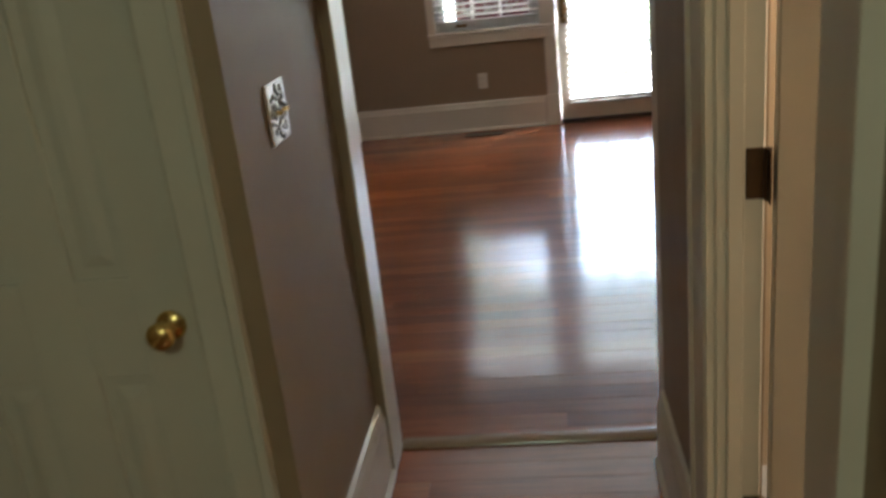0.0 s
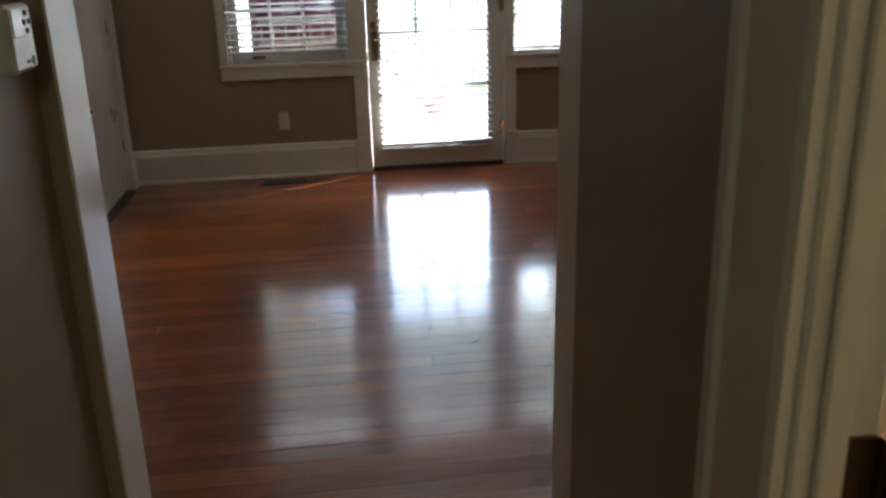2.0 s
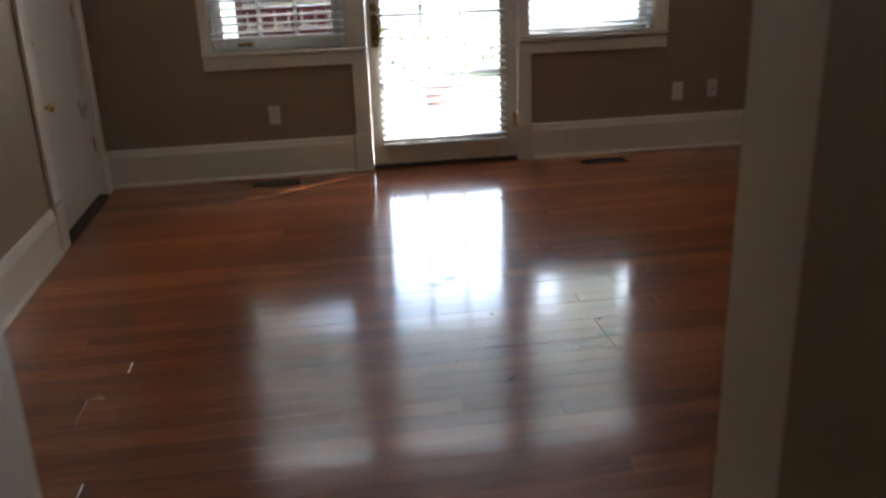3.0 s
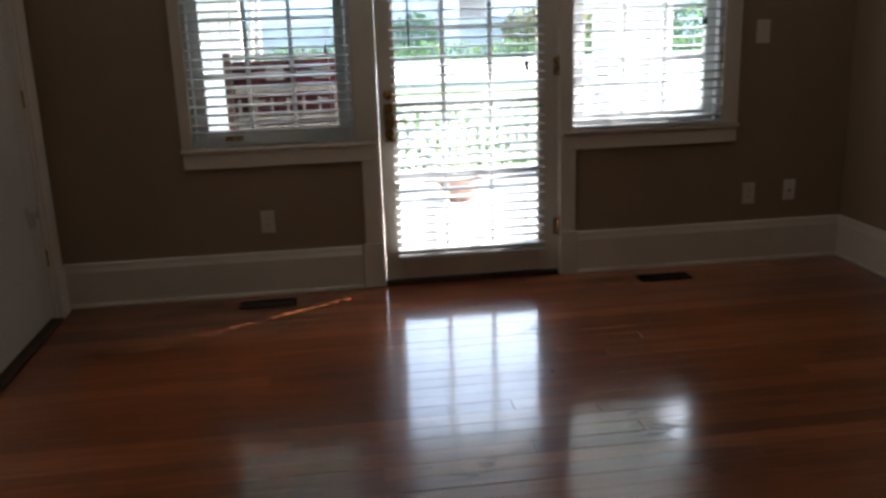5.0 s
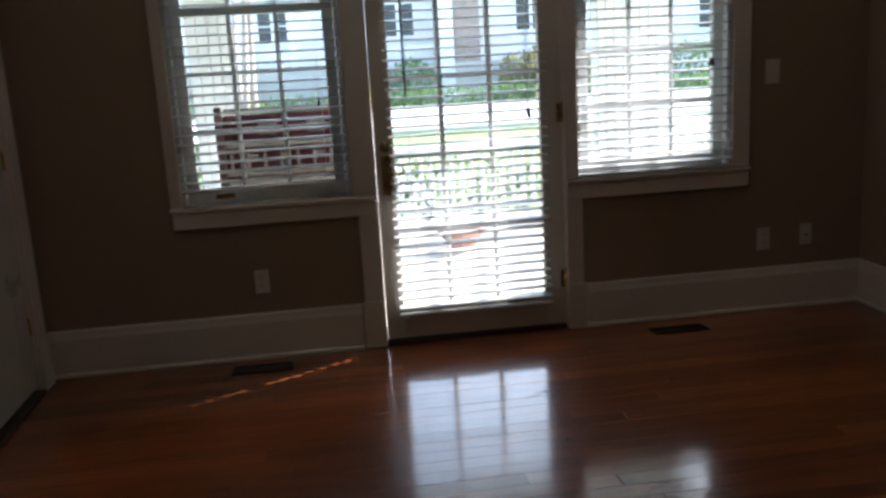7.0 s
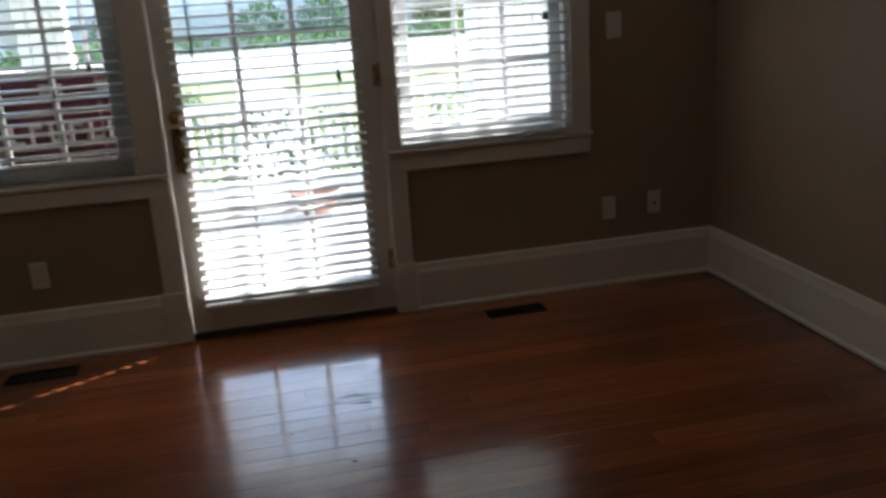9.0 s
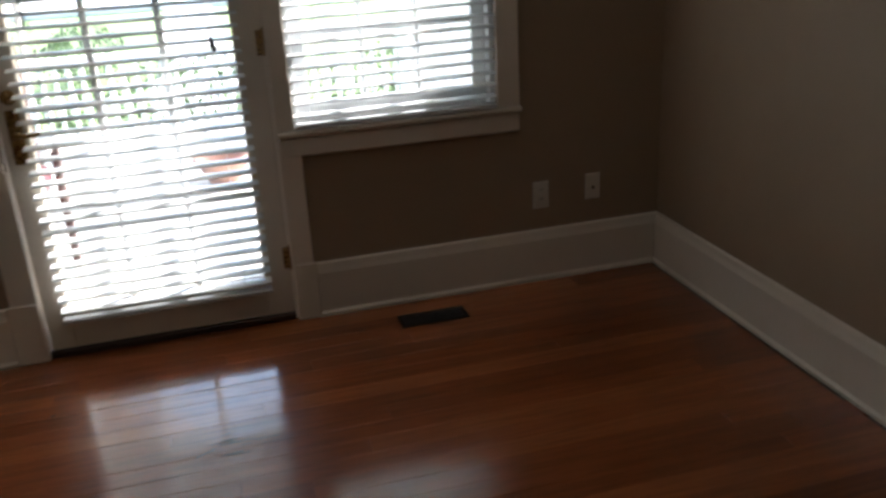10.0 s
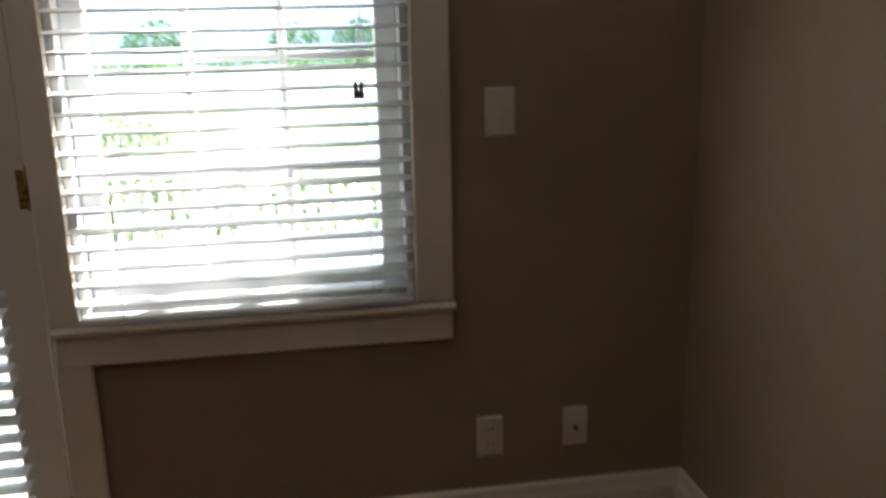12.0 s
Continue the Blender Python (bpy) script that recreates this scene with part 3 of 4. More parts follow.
# ---- panelled doors ----
def panel_door_mesh(w, h, t, name, parent, rows, cols=2, stile=0.11, material=None):
    """Leaf in its own space: x along the width from 0, y through the thickness, z up. Rows: (z0, z1) of the panels."""
    body = B()
    xs = [stile + i * (w - stile) / cols for i in range(cols)]
    pw = (w - stile * (cols + 1)) / cols
    box(body, (0, 0, 0), (stile, t, h), 0.002)
    box(body, (w - stile, 0, 0), (w, t, h), 0.002)
    for i in range(1, cols):
        box(body, (stile + i * pw + (i - 1) * stile, 0.0006, 0.001), (stile * (i + 1) + i * pw, t - 0.0006, h - 0.001), 0.002)
    edges = [0.0] + [z for r in rows for z in r] + [h]
    for i in range(cols):
        a = stile + i * (pw + stile)
        for z0, z1 in zip(edges[0::2], edges[1::2]):
            box(body, (a, 0.0012, z0), (a + pw, t - 0.0012, z1), 0.002)
    leaf = part("leaf", body, material or DOORP, parent)
    for i in range(cols):
        a = stile + i * (pw + stile)
        for z0, z1 in rows:
            p = B()
            box(p, (a, t * 0.30, z0), (a + pw, t * 0.70, z1))
            for sgn, y0 in ((-1, t * 0.30), (1, t * 0.70)):
                q = [(a + 0.022, z0 + 0.022), (a + pw - 0.022, z0 + 0.022), (a + pw - 0.022, z1 - 0.022), (a + 0.022, z1 - 0.022)]
                q2 = [(a + 0.045, z0 + 0.045), (a + pw - 0.045, z0 + 0.045), (a + pw - 0.045, z1 - 0.045), (a + 0.045, z1 - 0.045)]
                y1 = y0 + sgn * t * 0.2
                r1 = [p.verts.new((x, y0 + sgn * 0.0002, z)) for x, z in q]
                r2 = [p.verts.new((x, y1, z)) for x, z in q2]
                for k in range(4):
                    p.faces.new((r1[k], r1[(k + 1) % 4], r2[(k + 1) % 4], r2[k]))
                p.faces.new(r2)
            bmesh.ops.recalc_face_normals(p, faces=p.faces)
            part("panel", p, material or DOORP, leaf)
    return leaf


def knob(parent, loc, axis, material=None, scale=1.0):
    bm = B()
    s = scale
    lathe(bm, [(0.031 * s, 0), (0.031 * s, 0.004 * s), (0.024 * s, 0.009 * s), (0.012 * s, 0.013 * s), (0.010 * s, 0.032 * s), (0.019 * s, 0.040 * s), (0.027 * s, 0.049 * s),
               (0.0285 * s, 0.057 * s), (0.025 * s, 0.065 * s), (0.014 * s, 0.070 * s), (0.004 * s, 0.071 * s)], loc, axis, 24)
    return part("knob", bm, material or BRASS, parent, "polished brass door knob", True)


HALL_PANELS = [(0.20, 0.712), (0.913, 1.68), (1.79, 1.92)]
SIX = [(0.22, 0.90), (1.10, 1.72), (1.83, 1.94)]
# closed six-panel door of the hall, facing the walker
hd = thing("hall_door", "closed cream-white six-panel door with a brass knob", "door", (LD[0] + 0.003, FY + 0.008, 0.012))
panel_door_mesh(LD[1] - LD[0] - 0.006, 2.02, 0.035, "hall_door", hd, HALL_PANELS, stile=0.110)
knob(hd, (LD[1] - LD[0] - 0.056, 0.0, 0.815), (0, -1, 0), None, 0.95)
trim("door_jamb", [((LD[1], FY - 0.001, 0.001), (LD[1] + 0.020, FY + 0.119, 2.06)), ((LD[0] - 0.020, FY - 0.001, 0.001), (LD[0], FY + 0.119, 2.06)), ((LD[0], FY - 0.001, 2.036), (LD[1], FY + 0.119, 2.058))],
     "cream-white jamb of the hall door")


def casing_profile(bm, a, b, side, out, width):
    """A moulded door casing board: out is away from the wall, side away from the opening."""
    prof = [(0, 0), (0, 0.014), (0.010, 0.019), (width - 0.025, 0.019), (width - 0.018, 0.025), (width, 0.025), (width, 0)]
    return extrude_profile(bm, prof, a, b, side, out)


def door_casing(x, y0, y1, out, label, width=0.110):
    bm = B()
    casing_profile(bm, (x, y1, 0.001), (x, y1, 2.17), (0, 1, 0), (out, 0, 0), width)
    casing_profile(bm, (x, y0, 0.001), (x, y0, 2.17), (0, -1, 0), (out, 0, 0), width)
    box(bm, (min(x, x + out * 0.019), y0 + 0.0005, 2.062), (max(x, x + out * 0.019), y1 - 0.0005, 2.17), 0.002)
    return tagged(part("door_casing", bm, TRIM), label, "trim", kind="structure")


bm = B()
casing_profile(bm, (LD[1] + 0.003, FY - 0.001, 0.001), (LD[1] + 0.003, FY - 0.001, 2.17), (1, 0, 0), (0, -1, 0), 0.088)
casing_profile(bm, (LD[0] - 0.003, FY - 0.001, 0.001), (LD[0] - 0.003, FY - 0.001, 2.17), (-1, 0, 0), (0, -1, 0), 0.088)
box(bm, (LD[0] - 0.0025, FY - 0.020, 2.040), (LD[1] + 0.0025, FY - 0.001, 2.15), 0.002)
tagged(part("door_casing", bm, DOORP), "cream-white moulded casing round the hall door", "trim", kind="structure")
door_casing(HR, RD[0] - 0.008, RD[1] + 0.008, -1, "white moulded casing round the washroom doorway", 0.130)

# washroom doorway: jambs with stops, door standing open into the washroom
trim("door_jamb", [((HR - 0.001, RD[1], 0.001), (HR + 0.082, RD[1] + 0.020, 2.06)), ((HR - 0.001, RD[0] - 0.020, 0.001), (HR + 0.082, RD[0], 2.06)), ((HR - 0.001, RD[0], 2.038), (HR + 0.082, RD[1], 2.06))],
     "white jamb of the washroom doorway")
trim("door_stop", [((HR + 0.018, RD[1] - 0.011, 0.001), (HR + 0.046, RD[1], 2.038)), ((HR + 0.018, RD[0], 0.001), (HR + 0.046, RD[0] + 0.011, 2.038)), ((HR + 0.018, RD[0] + 0.011, 2.027), (HR + 0.046, RD[1] - 0.011, 2.038))],
     "white door stop on the jamb", None, 0.003)
wd = thing("washroom_door", "white six-panel door standing open on bronze hinges", "door", (HR + 0.103, RD[1] - 0.010, 0.012))
wd.rotation_euler = (0, 0, radians(-4))
lf = panel_door_mesh(0.60, 2.02, 0.035, "washroom_door", wd, SIX, stile=0.095)
lf.matrix_basis = pose(-0.012, -0.036, 0)
for z in (0.33, 1.01, 1.80):
    bm = B()
    rod(bm, (-0.020, -0.001, z - 0.045), (-0.020, -0.001, z + 0.045), 0.0065, n=10)
    box(bm, (-0.054, 0.004, z - 0.044), (-0.022, 0.0098, z + 0.044), 0.0012)
    box(bm, (-0.026, -0.004, z - 0.044), (-0.018, 0.0098, z + 0.044), 0.0012)
    box(bm, (-0.0225, -0.034, z - 0.044), (-0.0195, -0.004, z + 0.044), 0.0010)
    part("hinge", bm, BRONZE, wd, "dark bronze butt hinge")

# door in the room's side wall
sd = thing("side_door", "closed white panelled door with an old brass knob and plate", "door", (XL - 0.012, DY[0] + 0.004, 0.030))
sd.rotation_euler = (0, 0, radians(90))
leaf = panel_door_mesh(DY[1] - DY[0] - 0.008, 2.01, 0.036, "side_door", sd, [], cols=1, stile=0.12, material=GLOSSY)
leaf.matrix_basis = pose(0, 0, 0)
bm = B()
box(bm, (0.022, -0.006, 0.57), (0.070, 0.0, 0.76), 0.003)
part("knob_plate", bm, BRONZE, sd, "tarnished plate behind the knob")
knob(sd, (0.046, -0.005, 0.655), (0, -1, 0), None, 0.85)
bm = B()
lathe(bm, [(0.024, 0), (0.024, 0.006), (0.019, 0.012), (0.012, 0.018), (0.004, 0.020)], (0.046, 0.0, 0.955), (0, -1, 0), 20)
part("deadbolt", bm, BRASS, sd, "round brass deadbolt", True)
for z in (0.29, 1.05, 1.80):
    bm = B()
    rod(bm, (0.906, -0.006, z - 0.04), (0.906, -0.006, z + 0.04), 0.006, n=10)
    part("hinge", bm, BRASS, sd, "old brass hinge")
trim("door_jamb", [((XL - 0.12, DY[0] - 0.02, 0.001), (XL + 0.001, DY[0], 2.06)), ((XL - 0.12, DY[1], 0.001), (XL + 0.001, DY[1] + 0.02, 2.06)), ((XL - 0.12, DY[0], 2.042), (XL + 0.001, DY[1], 2.06))],
     "white jamb of the side door")
trim("door_casing", [((XL, DY[0] - 0.125, 0.24), (XL + 0.022, DY[0] - 0.008, 2.16)), ((XL, DY[1] + 0.008, 0.24), (XL + 0.022, DY[1] + 0.118, 2.16)), ((XL, DY[0] - 0.007, 2.05), (XL + 0.022, DY[1] + 0.007, 2.16))],
     "flat white casing round the side door")
trim("plinth", [((XL, DY[0] - 0.133, 0.002), (XL + 0.030, DY[0] - 0.006, 0.24))], "white plinth block at the foot of the casing")
trim("plinth", [((XL, DY[1] + 0.006, 0.002), (XL + 0.030, DY[1] + 0.122, 0.24))], "white plinth block at the foot of the casing")
# dark strip lying in the gap below the closed leaf
trim("door_sill", [((XL - 0.12, DY[0], 0.001), (XL + 0.028, DY[1], 0.016))], "dark strip in the gap under the side door", DARKSILL)


# ---- plates, thermostat, vents ----
def plate_on_far(name, x, z, w, h, label, kind):
    t = thing(name, label, kind, (x, 0, z))
    bm = B()
    prof = [(w / 2, 0), (w / 2, 0.002), (w / 2 - 0.006, 0.006)]
    q = [[(-a, -d, -(a - w / 2 + h / 2)), (a, -d, -(a - w / 2 + h / 2)), (a, -d, a - w / 2 + h / 2), (-a, -d, a - w / 2 + h / 2)] for a, d in prof]
    rings = [[bm.verts.new(c) for c in r] for r in q]
    for a, b in zip(rings, rings[1:]):
        for k in range(4):
            bm.faces.new((a[k], a[(k + 1) % 4], b[(k + 1) % 4], b[k]))
    bm.faces.new(rings[-1])
    bm.faces.new(rings[0][::-1])
    bmesh.ops.recalc_face_normals(bm, faces=bm.faces)
    part("cover_plate", bm, PLASTIC, t)
    return t


def outlet(x, z):
    t = plate_on_far("wall_outlet", x, z, 0.072, 0.118, "white plastic duplex wall outlet on the taupe wall", "outlet")
    t["group"] = "wall outlets"
    for dz in (-0.020, 0.020):
        bm = B()
        lathe(bm, [(0.0165, 0), (0.0165, 0.0025), (0.0150, 0.0035)], (0, -0.0055, dz), (0, -1, 0), 20)
        sock = part("socket", bm, PLASTIC, t)
        for dx in (-0.006, 0.006):
            bm = B()
            box(bm, (dx - 0.0012, -0.0096, dz - 0.001), (dx + 0.0012, -0.0088, dz + 0.008))
            part("slot", bm, DARKPL, sock)
    bm = B()
    lathe(bm, [(0.003, 0), (0.003, 0.001), (0.001, 0.0018)], (0, -0.006, 0), (0, -1, 0), 10)
    part("screw", bm, PEWTER, t)
    return t


outlet(-0.613, 0.390)
outlet(2.013, 0.386)
jack = plate_on_far("cable_jack", 2.253, 0.394, 0.068, 0.114, "white plastic cable wall plate with one jack", "wall plate")
bm = B()
lathe(bm, [(0.0065, 0), (0.0065, 0.006), (0.0045, 0.009)], (0, -0.006, -0.004), (0, -1, 0), 12)
part("jack", bm, BRONZE, jack, "dark threaded jack")
sw = plate_on_far("light_switch", 2.045, 1.258, 0.076, 0.122, "white plastic light switch plate beside the window", "switch")
bm = B()
box(bm, (-0.005, -0.0075, -0.012), (0.005, -0.006, 0.012), 0.0005)
box(bm, (-0.0035, -0.018, -0.008), (0.0035, -0.006, 0.001), 0.001, pose(0, 0, 0, 12, 0, 0))
part("toggle", bm, PLASTIC, sw)
for dz in (-0.03, 0.03):
    bm = B()
    lathe(bm, [(0.003, 0), (0.003, 0.001), (0.001, 0.0018)], (0, -0.006, dz), (0, -1, 0), 10)
    part("screw", bm, PEWTER, sw)

# embossed two-gang switch plate in the hall
pl = thing("embossed_switch_plate", "embossed silvery metal double switch plate in the hall", "switch", (HL, -5.232, 1.160))
bm = B()
box(bm, (0, -0.062, -0.060), (0.006, 0.062, 0.060), 0.003)
base = part("plate", bm, PEWTER, pl)
rnd = random.Random(5)
for i in range(26):
    a = i * 2.399
    r = 0.008 + 0.0085 * math.sqrt(i)
    y, z = r * math.cos(a) * 1.05, r * math.sin(a)
    if abs(y) < 0.054 and abs(z) < 0.052:
        bm = B()
        lathe(bm, [(0.0085, 0), (0.0075, 0.002), (0.004, 0.0035), (0.001, 0.004)], (0.006, y, z), (1, 0, 0), 8)
        bmesh.ops.scale(bm, vec=(1, rnd.uniform(0.6, 1.2), rnd.uniform(0.6, 1.3)), space=Matrix.Translation((-0.006, -y, -z)), verts=bm.verts)
        part("embossed_leaf", bm, PEWTER, base, "", True)
for y in (-0.023, 0.023):
    bm = B()
    box(bm, (0.006, y - 0.004, -0.003), (0.020, y + 0.004, 0.006), 0.001)
    part("toggle", bm, BRASS, pl, "small brass-coloured toggle")

# thermostat
th = thing("thermostat", "white plastic wall thermostat with a small grey display", "thermostat", (HL, -4.875, 1.392))
bm = B()
box(bm, (0, -0.044, -0.042), (0.030, 0.044, 0.042), 0.005)
part("case", bm, PLASTIC, th)
bm = B()
box(bm, (0.030, -0.034, 0.002), (0.0312, 0.004, 0.036), 0.0005)
part("display", bm, LCD, th, "pale grey display")
bm = B()
for dy, dz in ((0.019, 0.030), (0.030, 0.019), (0.019, 0.008), (0.010, 0.019)):
    box(bm, (0.030, dy - 0.0042, dz - 0.0035), (0.0325, dy + 0.0042, dz + 0.0035), 0.001)
part("button", bm, DARKPL, th, "dark grey buttons")
bm = B()
box(bm, (0.030, 0.000, -0.032), (0.0315, 0.030, -0.028))
box(bm, (0.030, 0.022, -0.036), (0.0318, 0.027, -0.024))
part("slider", bm, DARKPL, th, "small dark slider")


def floor_vent(x0, x1, y0, y1):
    t = thing("floor_vent", "dark brown metal floor register set in the boards", "floor vent", ((x0 + x1) / 2, (y0 + y1) / 2, 0), "floor vents")
    w, d = x1 - x0, y1 - y0
    bm = B()
    for lo, hi in (((-w / 2, -d / 2, 0.002), (w / 2, -d / 2 + 0.014, 0.006)), ((-w / 2, d / 2 - 0.014, 0.002), (w / 2, d / 2, 0.006)),
                   ((-w / 2, -d / 2 + 0.014, 0.002), (-w / 2 + 0.016, d / 2 - 0.014, 0.006)), ((w / 2 - 0.016, -d / 2 + 0.014, 0.002), (w / 2, d / 2 - 0.014, 0.006))):
        box(bm, lo, hi, 0.001)
    part("frame", bm, IRON, t)
    # near-black sheet stands for the unlit duct below the slats
    bm = B()
    box(bm, (-w / 2 + 0.016, -d / 2 + 0.014, 0.0008), (w / 2 - 0.016, d / 2 - 0.014, 0.0018))
    part("duct_dark", bm, DARKPL, t)
    n = 22
    for i in range(n):
        x = -w / 2 + 0.02 + (w - 0.04) * (i + 0.5) / n
        bm = B()
        box(bm, (x - 0.0022, -d / 2 + 0.015, 0.0020), (x + 0.0022, d / 2 - 0.015, 0.0052))
        part("slat", bm, IRON, t)
    return t


floor_vent(1.318, 1.596, -0.262, -0.150)
floor_vent(-0.776, -0.490, -0.232, -0.120)

# washroom: basin cabinet glimpsed through the hinge gap
vt = thing("vanity", "white washroom vanity with a pale top and chrome tap", "vanity", (1.18, -5.0, 0))
bm = B()
box(bm, (-0.40, -0.21, 0.0), (0.40, 0.21, 0.80), 0.006)
part("cabinet", bm, WHITEP, vt)
bm = B()
box(bm, (-0.42, -0.23, 0.801), (0.42, 0.215, 0.835), 0.008)
part("top", bm, PLASTIC, vt)
bm = B()
lathe(bm, [(0.025, 0), (0.022, 0.02), (0.012, 0.03), (0.011, 0.13), (0.012, 0.14)], (-0.2, 0.10, 0.835), (0, 0, 1))
rod(bm, (-0.2, 0.10, 0.96), (-0.2, -0.03, 0.94), 0.010, 0.008)
part("tap", bm, CHROME, vt, "chrome tap", True)

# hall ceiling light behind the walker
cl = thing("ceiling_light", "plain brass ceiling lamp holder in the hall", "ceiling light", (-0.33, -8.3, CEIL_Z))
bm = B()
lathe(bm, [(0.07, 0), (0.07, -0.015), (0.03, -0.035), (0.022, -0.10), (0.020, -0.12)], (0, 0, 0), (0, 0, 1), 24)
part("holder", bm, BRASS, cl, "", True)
cl2 = thing("ceiling_light", "plain brass wall lamp holder in the washroom", "wall light", (1.1, HY1 - 0.02, 2.1))
bm = B()
lathe(bm, [(0.05, 0), (0.05, 0.012), (0.02, 0.03), (0.02, 0.10)], (0, -0.0, 0), (0, -1, 0), 20)
part("holder", bm, BRASS, cl2, "", True)

# ---- porch ----
DECK, GZ = -0.05, -0.60
structure("ground", [((-900, -900, GZ - 0.5), (900, 900, GZ))], GRASS, "green lawn reaching to the horizon", "ground")
structure("foundation", [((XL - 0.12, HY0 - 0.12, GZ), (XR + 0.12, WT, -0.041))], MORTAR, "plain pale foundation under the house", "foundation")
structure("porch_base", [((-3.2, WT, GZ), (4.2, 4.02, DECK - 0.03))], MORTAR, "pale base under the porch deck", "porch")
deck = structure("porch_deck", [((-3.2, WT, DECK - 0.03), (4.2, 4.02, DECK - 0.022))], PORCHP, "pale painted plank porch deck", "deck")
bm = B()
box(bm, (-3.2, 0, -0.022), (4.2, 0.136, 0), 0.003)
first = part("deck_board", bm, PORCHP, deck)
first.matrix_basis = pose(0, WT + 0.004, DECK)
for i in range(1, 27):
    shared("deck_board", first.data, deck, pose(0, WT + 0.004 + 0.142 * i, DECK + random.uniform(-0.0015, 0.0015)))

RY = 3.80
structure("porch_ceiling", [((-3.2, WT + 0.05, 3.05), (3.16, 4.05, 3.11))], HAINT, "pale blue-grey painted porch ceiling", "ceiling")
structure("porch_beam", [((-3.2, 3.73, 2.85), (3.16, 3.97, 3.05))], WHITEP, "white painted porch beam on the columns", "beam", 0.006)
structure("porch_roof", [((-3.4, WT + 0.05, 3.11), (3.30, 4.35, 3.26))], GUTTER, "grey shingled porch roof", "roof", 0.01)


def column(x0, x1, label):
    c = thing("porch_column", label, "column", ((x0 + x1) / 2, RY + 0.05, DECK), "porch columns")
    w = (x1 - x0) / 2
    bm = B()
    box(bm, (-w + 0.02, -0.12, 0), (w - 0.02, 0.12, 2.9))
    part("core", bm, WHITEP, c)
    n = max(3, round(2 * w / 0.085))
    for i in range(n):
        a = -w + 2 * w * i / n
        bm = B()
        box(bm, (a + 0.006, -0.135, 0.10), (a + 2 * w / n - 0.006, -0.121, 2.9), 0.004)
        part("board", bm, WHITEP, c)
    bm = B()
    box(bm, (-w - 0.01, -0.15, 0.0), (w + 0.01, 0.13, 0.10), 0.005)
    part("foot", bm, WHITEP, c)
    return c


column(-1.36, -0.98, "white porch column clad in upright boards")
column(2.32, 3.06, "broad white porch pier clad in upright boards")


def railing(x0, x1):
    r = thing("porch_railing", "white porch railing with turned balusters", "railing", ((x0 + x1) / 2, RY, DECK))
    w = (x1 - x0) / 2
    for nm, lo, hi in (("top_rail", (-w, -0.045, 0.64), (w, 0.045, 0.70)), ("bottom_rail", (-w, -0.03, 0.07), (w, 0.03, 0.12))):
        bm = B()
        box(bm, lo, hi, 0.008)
        part(nm, bm, WHITEP, r)
    bm = B()
    lathe(bm, [(0.022, 0.12), (0.022, 0.17), (0.012, 0.19), (0.026, 0.27), (0.029, 0.33), (0.022, 0.42), (0.013, 0.52), (0.020, 0.55), (0.020, 0.64)], (0, 0, 0), (0, 0, 1), 8)
    one = part("baluster", bm, WHITEP, r, "", True)
    n = int(2 * w / 0.095)
    one.matrix_basis = pose(-w + 0.05, 0, 0)
    for i in range(1, n):
        shared("baluster", one.data, r, pose(-w + 0.05 + i * (2 * w - 0.1) / (n - 1), 0, 0))
    for s in (-1, 0, 1):
        bm = B()
        box(bm, (s * (w - 0.02) - 0.02, -0.02, 0), (s * (w - 0.02) + 0.02, 0.02, 0.07))
        part("foot", bm, WHITEP, r)
    return r


railing(-0.98, 2.32)
railing(3.07, 4.15)
railing(-3.15, -1.37)

# potted bowl on the deck
pot = thing("planter_bowl", "empty terracotta planter bowl standing on the porch deck", "planter", (0.76, 2.40, DECK + 0.002))
bm = B()
lathe(bm, [(0.10, 0), (0.11, 0.02), (0.165, 0.13), (0.190, 0.14), (0.192, 0.175), (0.172, 0.176), (0.15, 0.13), (0.06, 0.05)], (0, 0, 0), (0, 0, 1), 28)
part("bowl", bm, TERRA, pot, "", True)


